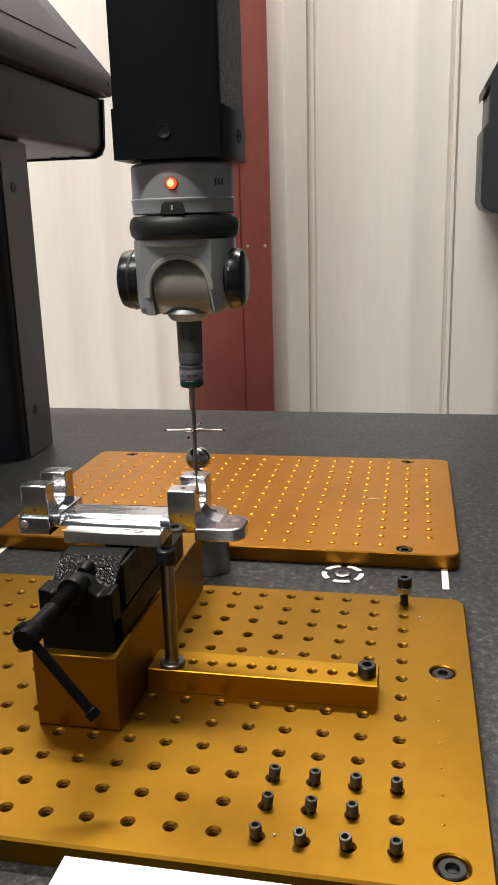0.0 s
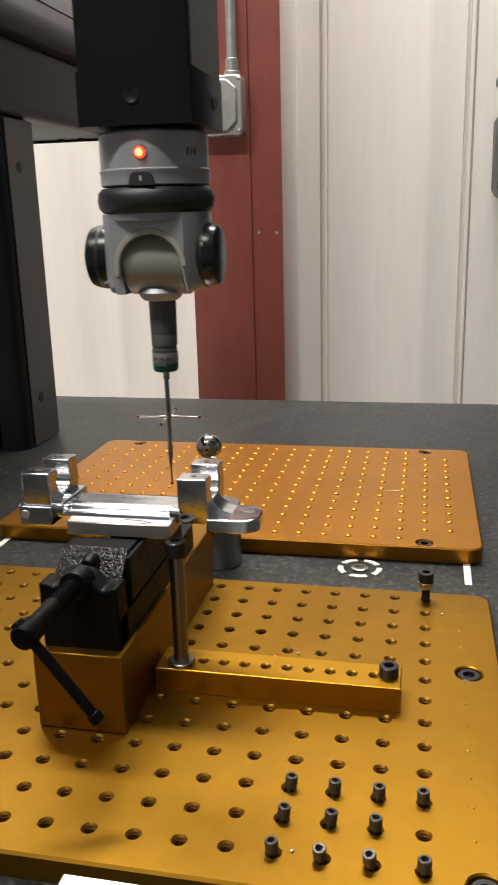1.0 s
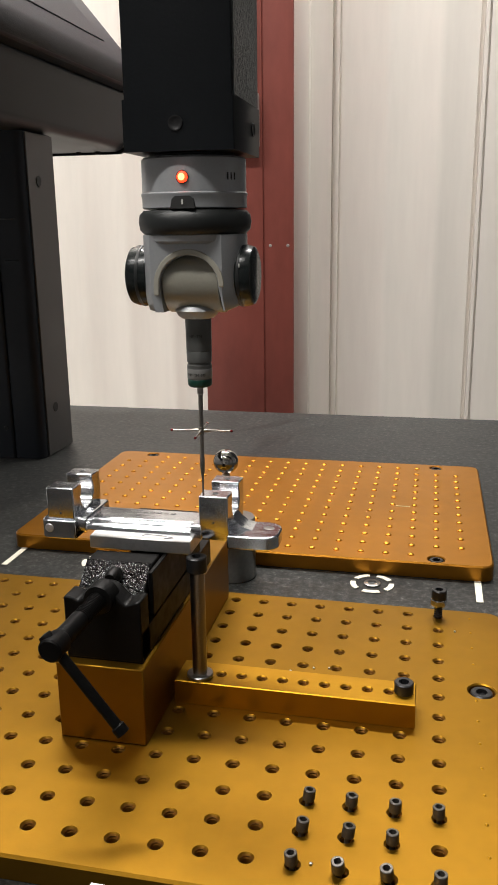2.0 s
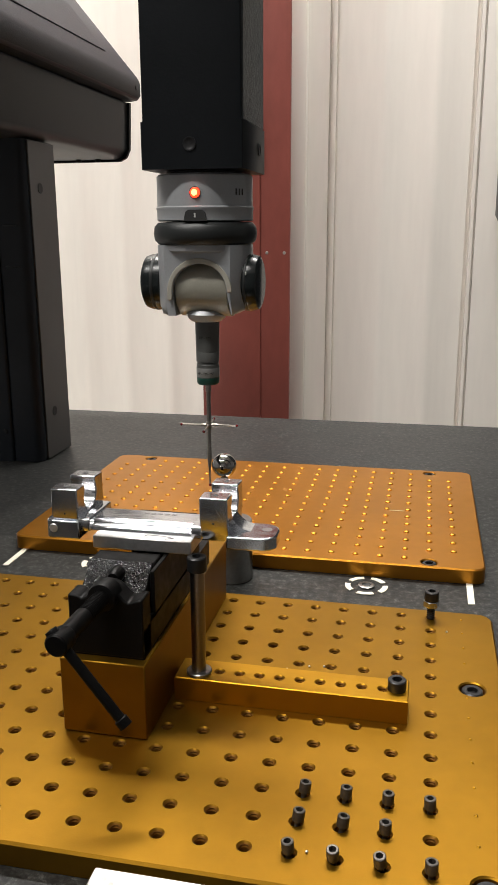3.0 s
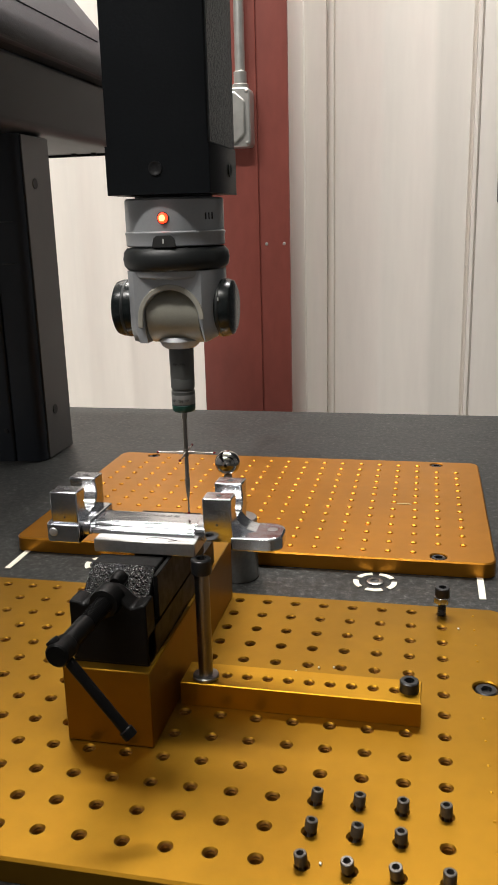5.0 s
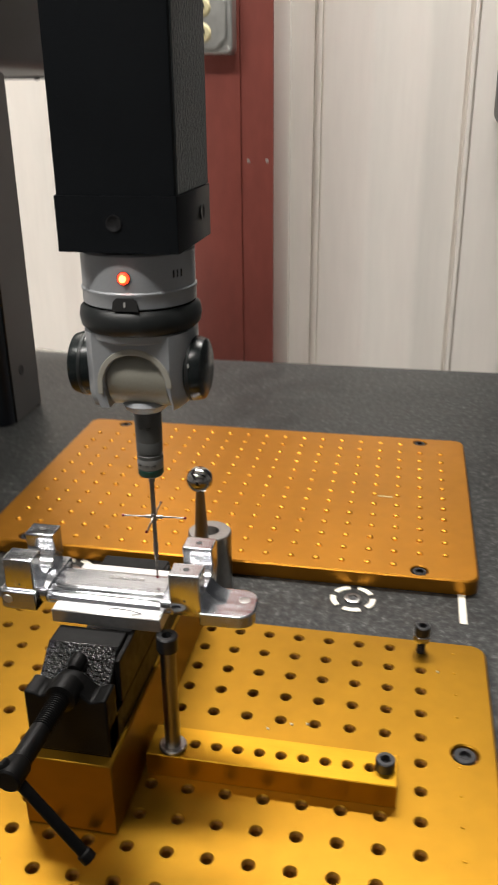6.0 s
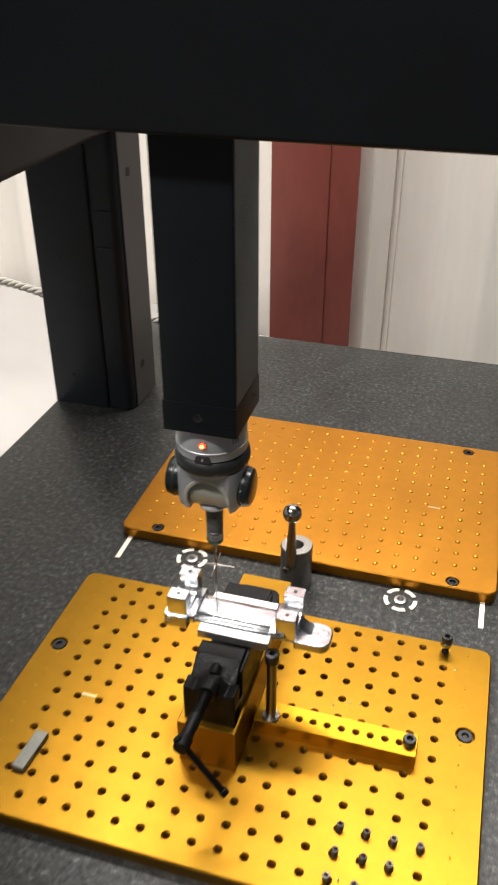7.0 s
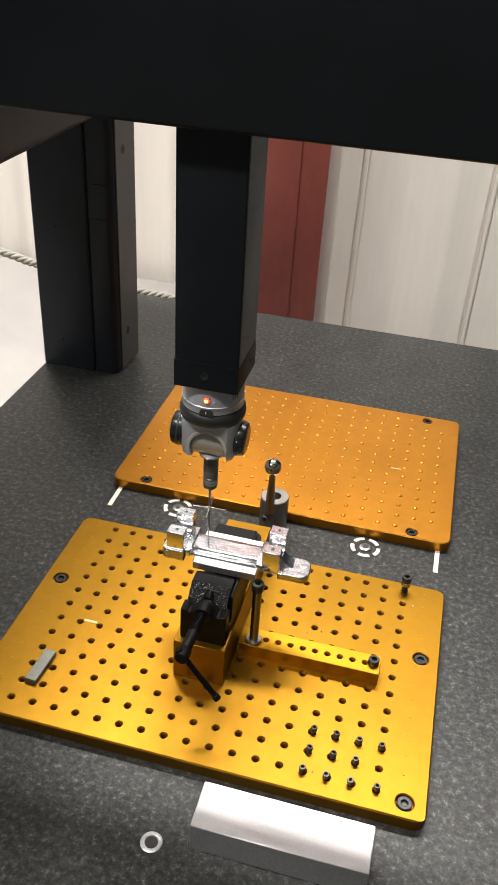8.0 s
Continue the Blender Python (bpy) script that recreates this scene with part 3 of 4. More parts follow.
    for side, reach in ((-1, 0.0338), (1, 0.0306)):
        bm = bmesh.new()
        lathe(bm, [(0, 0.022), (0.0142, 0.022), (0.0150, 0.0228), (0.0150, reach - 0.004), (0.0140, reach - 0.001), (0.0120, reach), (0, reach)], 48, pose(0, 0, -0.0385, 0, 90 * side))
        knob = part("knob", bm, KNOB, yoke, "black gloss index knob")
        bm = bmesh.new()
        lathe(bm, [(0.0151, reach - 0.0075), (0.01535, reach - 0.0070), (0.01535, reach - 0.0062), (0.0151, reach - 0.0058)], 48, pose(0, 0, -0.0385, 0, 90 * side))
        part("groove_ring", bm, RUBBER, knob)
        if side > 0:
            bm = bmesh.new()
            box(bm, 0.0248, 0.0255, -0.01525, -0.0148, -0.0338, -0.0320, 0.0001, 1)
            part("index_mark", bm, MARK, knob)
    bm = bmesh.new()
    lathe(bm, [(0, -0.0500), (0.0100, -0.0530), (0.0112, -0.0552), (0.0098, -0.0578), (0.0080, -0.0592), (0, -0.0592)], 40, pose(0.0006, -0.003, 0))
    part("cup", bm, HEAD_GREY, ram)
    # probe
    bm = bmesh.new()
    lathe(bm, [(0, -0.0598), (0.0066, -0.0598), (0.0067, -0.0605), (0.0065, -0.0760), (0.0063, -0.0762), (0.0065, -0.0765), (0.0064, -0.0818), (0.0060, -0.0820), (0.0060, -0.0832), (0.0064, -0.0835), (0.0063, -0.0915), (0, -0.0915)], 40)
    probe = part("probe", bm, PROBE, ram, "grey touch probe with faint print")
    bm = bmesh.new()
    lathe(bm, [(0.0060, -0.0905), (0.0064, -0.0910), (0.0063, -0.0938), (0.0055, -0.0948), (0.0, -0.0948)], 40)
    part("green_ring", bm, GREEN, probe, "dark green end ring")
    bm = bmesh.new()
    lathe(bm, [(0.00645, -0.0852), (0.00648, -0.0853), (0.00646, -0.0903), (0.00640, -0.0904)], 40)
    part("print_band", bm, PROBE_BAND, probe)
    for word, z, size in (("HP-TM-MF", -0.0889, 0.0021), ("HP-TM", -0.0690, 0.0021)):
        width = len(word) * size * 0.62
        for n_, ch in enumerate(word):
            ang = -90 + math.degrees((-width / 2 + (n_ + 0.5) * size * 0.62) / 0.0066)
            text = bpy.data.curves.new("letter", "FONT")
            text.body, text.size, text.align_x, text.extrude = ch, size, "CENTER", 0.00003
            letter = new("printed_letter", text)
            letter.data.materials.append(DARK_MARK)
            letter.parent = probe
            a = radians(ang)
            letter.matrix_basis = pose(0.00662 * math.cos(a), 0.00662 * math.sin(a), z, 90, 0, ang + 90)
    # stylus with a four-armed star
    bm = bmesh.new()
    lathe(bm, [(0, -0.0940), (0.0014, -0.0945), (0.0016, -0.0952), (0.0016, -0.0990), (0.0012, -0.0994), (0.0012, -0.1165), (0.0016, -0.1168), (0.0016, -0.1206), (0.0011, -0.1210),
               (0.0011, -0.1330), (0.0013, -0.1335), (0.0013, -0.1385), (0.0009, -0.1430), (0.0005, -0.1455), (0.0005, -0.1535)], 20)
    stylus = part("stylus", bm, STEEL, ram, "thin steel star stylus")
    bm = bmesh.new()
    bmesh.ops.create_uvsphere(bm, u_segments=16, v_segments=10, radius=0.0008, matrix=pose(0, 0, -0.1544))
    part("tip_ball", bm, RUBY, stylus)
    for k in range(4):
        turn = pose(0, 0, -0.1187, 0, 0, 90 * k + 4) @ pose(0, 0, 0, 0, 90)
        bm = bmesh.new()
        lathe(bm, [(0.0010, 0.001), (0.0010, 0.004), (0.0005, 0.005), (0.0004, 0.0155)], 12, turn)
        arm = part("star_arm", bm, STEEL, stylus)
        bm = bmesh.new()
        bmesh.ops.create_uvsphere(bm, u_segments=14, v_segments=8, radius=0.0008, matrix=turn @ pose(0, 0, 0.0160))
        part("ruby_tip", bm, RUBY, arm)
    return ram


# ---------------------------------------------------------------- fixture plates
TP = 0.0127


def plate_mesh(parent, xs, ys, skip, bolts, edge, gold, inner, r=0.0030, depth=0.009, chamfer=0.0006):
    """The drilled top of a plate: hole columns xs, rows ys, bolt seats (x, y), edge (x0, x1, y0, y1), and its skirt with round corners."""
    x0, x1, y0, y1 = edge
    half = 0.01
    gx = [x0] + [xs[0] - half] + [x + half for x in xs] + [x1]
    gy = [y0] + [ys[0] - half] + [y + half for y in ys] + [y1]
    verts, faces = [], []
    inset = 0.0012
    gx[0], gx[-1], gy[0], gy[-1] = x0 + inset, x1 - inset, y0 + inset, y1 - inset
    strips = {0: [], len(gx) - 2: []}
    seats = {}
    for bx, by in bolts:
        i = max(k for k in range(len(gx) - 1) if gx[k] <= bx)
        if i in strips:
            strips[i].append((bx, by))
        else:
            seats[i, 0 if by < sum(ys) / len(ys) else 1] = (bx, by)
    top = len(gy) - 2

    def quad(a, b, c, d):
        n = len(verts)
        verts.extend(((a, c, TP), (b, c, TP), (b, d, TP), (a, d, TP)))
        faces.append(((n, n + 1, n + 2, n + 3), 0))

    def rounded_corner(sx, ix, sy, iy):
        n = len(verts)
        rr = min(0.009, abs(sx - ix), abs(sy - iy))
        cx, cy = sx + math.copysign(rr, ix - sx), sy + math.copysign(rr, iy - sy)
        ring = [(ix, iy), (sx, iy)]
        for k in range(9):
            t = radians(90 * k / 8)
            ring.append((cx + (sx - cx) * math.cos(t), cy + (sy - cy) * math.sin(t)))
        ring.append((ix, sy))
        verts.extend((*p, TP) for p in ring)
        idx = list(range(n, len(verts)))
        area = sum(ring[k][0] * ring[(k + 1) % len(ring)][1] - ring[(k + 1) % len(ring)][0] * ring[k][1] for k in range(len(ring)))
        faces.append((tuple(idx if area > 0 else idx[::-1]), 0))

    for i in range(len(gx) - 1):
        a, b = gx[i], gx[i + 1]
        if i in strips:
            # side strip: round corners at its ends, bolt seats between
            sx, ix = (a, b) if i == 0 else (b, a)
            marks = sorted(strips[i], key=lambda p: p[1])
            low, high = gy[0], gy[-1] - 0.0105
            rounded_corner(sx, ix, gy[-1], high)
            if not marks or marks[0][1] - 0.0085 > low + 0.0105:
                rounded_corner(sx, ix, low, low + 0.0105)
                low += 0.0105
            for bx, by in marks:
                c, d = by - 0.0090, by + 0.0090
                if low < gy[0] + 0.001 and c < low + 0.0105:
                    # the seat lies by the corner: cut the cell short and add the corner below it
                    drilled_cell(verts, faces, a, b, low + 0.0045, d, bx, by, 0.0074, TP, 0.0045, 0.0008, 28)
                    rounded_corner(sx, ix, low, low + 0.0045)
                else:
                    if c > low:
                        quad(a, b, low, c)
                    drilled_cell(verts, faces, a, b, c, d, bx, by, 0.0074, TP, 0.0045, 0.0008, 28)
                low = d
            quad(a, b, low, high)
            continue
        for j in range(len(gy) - 1):
            c, d = gy[j], gy[j + 1]
            if (i, 0) in seats and j in (0, 1):
                if j == 1:
                    drilled_cell(verts, faces, a, b, gy[0], d, *seats[i, 0], 0.0066, TP, 0.0045, 0.0008, 28)
            elif (i, 1) in seats and j in (top - 1, top):
                if j == top:
                    drilled_cell(verts, faces, a, b, gy[top - 1], d, *seats[i, 1], 0.0066, TP, 0.0045, 0.0008, 28)
            elif 1 <= j <= len(ys) and (i - 1, j - 1) not in skip:
                drilled_cell(verts, faces, a, b, c, d, xs[i - 1], ys[j - 1], r, TP, depth, chamfer, 16)
            else:
                quad(a, b, c, d)
    # skirt
    rim = rounded(x0 + inset, x1 - inset, y0 + inset, y1 - inset, 0.009, 8)
    side = rounded(x0, x1, y0, y1, 0.0102, 8)
    n = len(verts)
    m = len(rim)
    for ring, z in ((rim, TP), (side, TP - inset), (side, 0.0004)):
        verts.extend((*p, z) for p in ring)
    for lev in (0, 1):
        for k in range(m):
            a, b = n + lev * m + k, n + lev * m + (k + 1) % m
            faces.append(((a + m, b + m, b, a), 0))
    return mesh_from("plate", verts, faces, (gold, gold, inner), parent)


def plate_bolt(parent, x, y, r=0.0062):
    bm = bmesh.new()
    socket_head(bm, r, 0.0040, 0.0032, TP - 0.0046, pose(x, y, 0, 0, 0, 17))
    part("bolt", bm, SCREW_BLACK, parent, "sunk black socket bolt")


def build_plates():
    front = thing("fixture_plate", "gold anodised fixture plate drilled with a grid of threaded holes", "fixture plate", group="fixture plates")
    xs = [-0.32 + 0.02 * k for k in range(17)]
    ys = [-0.24 + 0.02 * k for k in range(13)]
    bolts = [(0.024, -0.089), (-0.344, -0.089), (0.0235, -0.2445), (-0.3435, -0.2445)]
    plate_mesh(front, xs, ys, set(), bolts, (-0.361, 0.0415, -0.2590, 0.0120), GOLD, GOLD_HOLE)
    for b in bolts:
        plate_bolt(front, *b)
    for x in (0.0205, -0.3405):
        for k in range(12):
            if abs(-0.0 - 0.02 * k + 0.089) < 0.011:
                continue
            bm = bmesh.new()
            lathe(bm, [(0.0009, TP + 0.0001), (0.0006, TP + 0.0005), (0, TP + 0.0007)], 10, pose(x, -0.02 * k, 0))
            part("dowel_dot", bm, GOLD_BRIGHT, front)
    bm = bmesh.new()
    box(bm, -0.297, -0.284, -0.1385, -0.1355, TP + 0.0001, TP + 0.0003)
    part("pale_mark", bm, PALE_MARK, front)
    rear = thing("fixture_plate", "gold anodised fixture plate further back on the granite", "fixture plate", group="fixture plates")
    xs = [-0.341 + 0.02 * k for k in range(19)]
    ys = [0.106 + 0.02 * k for k in range(13)]
    skip = {(i, j) for i in (0, 1, 17, 18) for j in (0, 12)}
    bolts = [(-0.001, 0.1000), (-0.001, 0.3530), (-0.321, 0.1000), (-0.321, 0.3540)]
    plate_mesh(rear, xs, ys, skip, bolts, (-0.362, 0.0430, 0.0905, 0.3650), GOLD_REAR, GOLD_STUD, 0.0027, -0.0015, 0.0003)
    for b in bolts:
        plate_bolt(rear, *b, 0.0056)
    bm = bmesh.new()
    box(bm, -0.038, -0.025, 0.2205, 0.2225, TP + 0.0001, TP + 0.0003)
    part("pale_mark", bm, PALE_MARK, rear)


def build_bar():
    bar = thing("clamp_bar", "bright gold anodised bar with a row of tapped holes", "clamp bar")
    z = 0.0268
    x0, x1, y0, y1 = -0.144, -0.0125, -0.1335, -0.1110
    holes = [-0.1315 + 0.01165 * k for k in range(10)]
    verts, faces = [], []
    xs = [x0 + 0.0005, holes[0] - 0.0058] + [h + 0.00582 for h in holes] + [x1 - 0.0005]
    for i in range(len(xs) - 1):
        if 1 <= i <= 10:
            drilled_cell(verts, faces, xs[i], xs[i + 1], y0 + 0.0005, y1 - 0.0005, holes[i - 1], -0.1225, 0.0026, z, 0.009, 0.0006, 16)
        else:
            n = len(verts)
            verts.extend(((xs[i], y0 + 0.0005, z), (xs[i + 1], y0 + 0.0005, z), (xs[i + 1], y1 - 0.0005, z), (xs[i], y1 - 0.0005, z)))
            faces.append(((n, n + 1, n + 2, n + 3), 0))
    n = len(verts)
    for a, zz in ((0.0005, z), (0.0, z - 0.0005), (0.0, TP + 0.0002)):
        verts.extend(((x0 + a, y0 + a, zz), (x1 - a, y0 + a, zz), (x1 - a, y1 - a, zz), (x0 + a, y1 - a, zz)))
    for lev in (0, 1):
        for k in range(4):
            a, b = n + 4 * lev + k, n + 4 * lev + (k + 1) % 4
            faces.append(((a + 4, b + 4, b, a), 0))
    mesh_from("bar", verts, faces, (GOLD_BRIGHT, GOLD_BRIGHT, GOLD_HOLE), bar)
    bm = bmesh.new()
    socket_head(bm, 0.0052, 0.0062, 0.0027, z, pose(-0.0190, -0.1215, 0, 0, 0, 10))
    part("cap_screw", bm, SCREW_BLACK, bar, "black knurled socket cap screw")


def build_standoff():
    post = thing("standoff_post", "slim steel standoff post with a black cap screw on top", "standoff", (-0.131, -0.1265, 0.0268))
    bm = bmesh.new()
    lathe(bm, [(0, 0.0002), (0.0070, 0.0002), (0.0073, 0.0006), (0.0073, 0.0020), (0.0068, 0.0025), (0.0041, 0.0025)], 36)
    part("base_washer", bm, STEEL_DARK, post)
    bm = bmesh.new()
    lathe(bm, [(0.0041, 0.0022), (0.0041, 0.0640)], 32)
    part("rod", bm, STEEL, post)
    bm = bmesh.new()
    socket_head(bm, 0.0056, 0.0085, 0.0027, 0.0636)
    part("cap_screw", bm, SCREW_BLACK, post)


def build_vise():
    block = thing("riser_block", "gold anodised riser block under the vise", "riser block")
    bm = bmesh.new()
    box(bm, -0.1935, -0.1465, -0.1750, 0.0050, TP + 0.0002, 0.0560, 0.0006, 1)
    part("block", bm, GOLD, block)
    vise = thing("machine_vise", "black machinist vise clamping the bracket", "vise")
    # body with rounded rear end
    bm = bmesh.new()
    prism(bm, rounded(-0.1895, -0.1485, -0.1690, -0.0270, (0.001, 0.001, 0.009, 0.009), 6), "z", 0.0562, 0.0720)
    part("base", bm, VISE_BLACK, vise)
    # front wall with saddle-shaped top
    top = []
    for k in range(17):
        u = k / 16
        x = -0.1895 + 0.041 * u
        bump = 0.0060 * math.exp(-((u - 0.5) / 0.26) ** 2)
        dip = -0.0035 * (math.exp(-((u - 0.22) / 0.08) ** 2) + math.exp(-((u - 0.80) / 0.10) ** 2))
        top.append((x, 0.0900 + bump + dip))
    bm = bmesh.new()
    prism(bm, [(-0.1895, 0.0565), (-0.1485, 0.0565)] + top[::-1], "y", -0.1692, -0.1560)
    soften(part("front_wall", bm, VISE_BLACK, vise), 0.0010)
    # moving jaw
    bm = bmesh.new()
    prism(bm, [(-0.1560, 0.072), (-0.1560, 0.0860), (-0.1405, 0.0985), (-0.1265, 0.0985), (-0.1265, 0.072)], "x", -0.1880, -0.1515)
    jaw = soften(part("moving_jaw", bm, VISE_BLACK, vise), 0.0008)
    bm = bmesh.new()
    prism(bm, [(-0.1566, 0.0866), (-0.1408, 0.0992), (-0.1400, 0.0984), (-0.1558, 0.0858)], "x", -0.1875, -0.1520)
    part("jaw_face", bm, VISE_ROUGH, jaw, "gloss black crinkled jaw face")
    bm = bmesh.new()
    lathe(bm, [(0, 0.0), (0.0042, 0.0), (0.0042, 0.006), (0.0030, 0.0085), (0, 0.0085)], 28, pose(-0.1690, -0.1480, 0.0950, 90))
    part("screw_boss", bm, VISE_BLACK, jaw)
    # fixed jaw with a groove
    bm = bmesh.new()
    box(bm, -0.1885, -0.1495, -0.0760, -0.0560, 0.072, 0.0985, 0.0008, 1)
    part("fixed_jaw", bm, VISE_BLACK, vise)
    bm = bmesh.new()
    box(bm, -0.1505, -0.1480, -0.1500, -0.0600, 0.0740, 0.0980, 0.0004, 1)
    part("side_rail", bm, VISE_BLACK, vise)
    # spindle
    axis = Vector((0.0025, 0.0600, 0.0010)).normalized()
    foot = Vector((-0.1712, -0.2235, 0.0905))
    turn = Matrix.Translation(foot) @ axis.to_track_quat("Z", "Y").to_matrix().to_4x4()
    bm = bmesh.new()
    rings = [(0, 0.0), (0.0050, 0.0), (0.0058, 0.0008), (0.0058, 0.0100), (0.0050, 0.0112), (0.0047, 0.0115), (0.0047, 0.0300)]
    z = 0.0302
    while z < 0.052:
        rings += [(0.0047, z), (0.0041, z + 0.0005), (0.0041, z + 0.0008), (0.0047, z + 0.0011)]
        z += 0.0013
    rings += [(0.0047, 0.062), (0, 0.062)]
    lathe(bm, rings, 28, turn)
    spindle = part("spindle", bm, VISE_BLACK, vise, "threaded black spindle")
    bm = bmesh.new()
    lathe(bm, [(0.0048, 0.0500), (0.0074, 0.0506), (0.0078, 0.0520), (0.0078, 0.060), (0.0050, 0.062)], 28, turn)
    part("nut_boss", bm, VISE_BLACK, spindle)
    a, b = Vector((-0.1755, -0.2190, 0.0965)), Vector((-0.1385, -0.2230, 0.0530))
    span = (b - a).length
    turn = Matrix.Translation(a) @ (b - a).to_track_quat("Z", "Y").to_matrix().to_4x4()
    bm = bmesh.new()
    lathe(bm, [(0, 0), (0.0029, 0.0004), (0.0032, 0.001), (0.0032, 0.004), (0.0025, 0.0046), (0.0025, span - 0.0052), (0.0033, span - 0.0046), (0.0033, span - 0.0006), (0, span)], 20, turn)
    part("tommy_bar", bm, VISE_BLACK, spindle, "black tommy bar with end caps")


def build_bracket():
    bracket = thing("aluminium_bracket", "shiny milled aluminium bracket with two forked ends", "bracket")
    bm = bmesh.new()
    box(bm, -0.1925, -0.1345, -0.1255, -0.0790, 0.0987, 0.1062, 0.0005, 1)
    slab = part("slab", bm, SLAB_ALU, bracket, "saw-cut aluminium slab with a pen mark")
    bm = bmesh.new()
    prism(bm, [(-0.1175, 0.1058), (-0.1165, 0.1085), (-0.1130, 0.1095), (-0.1110, 0.1120), (-0.0945, 0.1120), (-0.0925, 0.1095), (-0.0880, 0.1085), (-0.0870, 0.1058)], "x", -0.2030, -0.1290)
    soften(part("web", bm, ALU, bracket), 0.0008)
    for x0, x1 in ((-0.2185, -0.2025), (-0.1305, -0.1145)):
        outline = [(-0.1175, 0.1048), (-0.0865, 0.1048), (-0.0825, 0.1150), (-0.0825, 0.1312), (-0.0945, 0.1312), (-0.0945, 0.1285)]
        outline += [(-0.1020 + 0.0090 * math.cos(radians(-4 - 172 * k / 16)), 0.1235 + 0.0090 * math.sin(radians(-4 - 172 * k / 16))) for k in range(17)]
        outline += [(-0.1095, 0.1285), (-0.1095, 0.1312), (-0.1215, 0.1312), (-0.1215, 0.1150)]
        bm = bmesh.new()
        prism(bm, outline, "x", x0, x1)
        fork = soften(part("fork", bm, ALU, bracket), 0.0007)
        for y in (-0.1155, -0.0885):
            bm = bmesh.new()
            lathe(bm, [(0.0016, 0.1313), (0.0013, 0.1314), (0, 0.13135)], 16, pose((x0 + x1) / 2, y, 0))
            part("screw_hole", bm, DARK_MARK, fork)
        bm = bmesh.new()
        lathe(bm, [(0.0006, 0.0001), (0.0005, 0.0002), (0, 0.0001)], 12, pose((x0 + x1) / 2, -0.1215, 0.1165, 90))
        part("screw_hole", bm, DARK_MARK, fork)
    bm = bmesh.new()
    prism(bm, rounded(-0.2225, -0.2020, -0.1225, -0.0860, (0.004, 0.0, 0.0, 0.004), 6), "z", 0.1015, 0.1125)
    lug = soften(part("lug", bm, ALU, bracket), 0.0008)
    bm = bmesh.new()
    lathe(bm, [(0, 0.0005), (0.0022, 0.0004), (0.0026, 0.0)], 18, pose(-0.2175, -0.1225, 0.1078, 90))
    part("plug", bm, ALU_CUT, lug)
    # shoulder between fork and web
    for x0, x1 in ((-0.2035, -0.1965), (-0.1365, -0.1295)):
        bm = bmesh.new()
        prism(bm, rounded(-0.1195, -0.0845, 0.1055, 0.1135, 0.002, 3), "x", x0, x1)
        soften(part("shoulder", bm, ALU, bracket), 0.0010)
    bm = bmesh.new()
    prism(bm, rounded(-0.1160, -0.0885, -0.1195, -0.0940, (0.0, 0.0085, 0.0095, 0.0), 8), "z", 0.1012, 0.1088)
    ear = soften(part("ear", bm, ALU, bracket), 0.0009)
    bm = bmesh.new()
    prism(bm, [(-0.1150, 0.1080), (-0.1150, 0.1160), (-0.1120, 0.1125), (-0.1085, 0.1100), (-0.1030, 0.1085)], "y", -0.1090, -0.0960)
    part("fillet", bm, ALU, ear)
    bm = bmesh.new()
    lathe(bm, [(0.0030, 0.1089), (0.0024, 0.1090), (0, 0.10895)], 20, pose(-0.0955, -0.1040, 0))
    part("bore", bm, STEEL_DARK, ear)
    # pen scribble on the slab
    strokes = [((-0.1630, -0.1215), (-0.1620, -0.1190)), ((-0.1620, -0.1190), (-0.1520, -0.1195)), ((-0.1520, -0.1195), (-0.1455, -0.1215)), ((-0.1455, -0.1215), (-0.1500, -0.1235))]
    for (ax, ay), (bx, by) in strokes:
        length = math.hypot(bx - ax, by - ay)
        bm = bmesh.new()
        box(bm, 0, length, -0.0003, 0.0003, 0.1063, 0.1064, 0, 1, pose(ax, ay, 0, 0, 0, math.degrees(math.atan2(by - ay, bx - ax))))
        part("pen_mark", bm, DARK_MARK, slab)
    # engraved bars along the web
    for k in range(5):
        bm = bmesh.new()
        box(bm, -0.1700 + 0.0042 * k, -0.1672 + 0.0042 * k, -0.1005, -0.0985, 0.1121, 0.1122)
        part("engraved_bar", bm, STEEL_DARK, bracket)


def build_ball_stand():
    stand = thing("calibration_ball", "polished steel calibration ball on a tapered stem", "calibration ball", (-0.1565, 0.0680, 0.0))
    bm = bmesh.new()
    lathe(bm, [(0, 0.0003), (0.0155, 0.0003), (0.0160, 0.0010), (0.0160, 0.0490), (0.0152, 0.0500), (0.0070, 0.0500), (0.0066, 0.0494), (0.0066, 0.0330), (0, 0.0330)], 48, pose(0, 0, 0))
    part("holder", bm, STEEL_DARK, stand, "dull steel holder cylinder")
    bm = bmesh.new()
    lathe(bm, [(0, 0.036), (0.0052, 0.0362), (0.0052, 0.0500), (0.0050, 0.0540), (0.0030, 0.0900), (0.0028, 0.0950)], 28, pose(-0.0025, -0.0145, 0))
    part("stem", bm, STEEL, stand)
    bm = bmesh.new()
    bmesh.ops.create_uvsphere(bm, u_segments=48, v_segments=32, radius=0.0094, matrix=pose(-0.0025, -0.0145, 0.0985))
    part("ball", bm, CHROME, stand)
    bm = bmesh.new()
    socket_head(bm, 0.0042, 0.0060, 0.0021, 0.0, pose(-0.0050, -0.0145, 0.0300, 90, 0, -12))
    part("clamp_screw", bm, STEEL, stand)


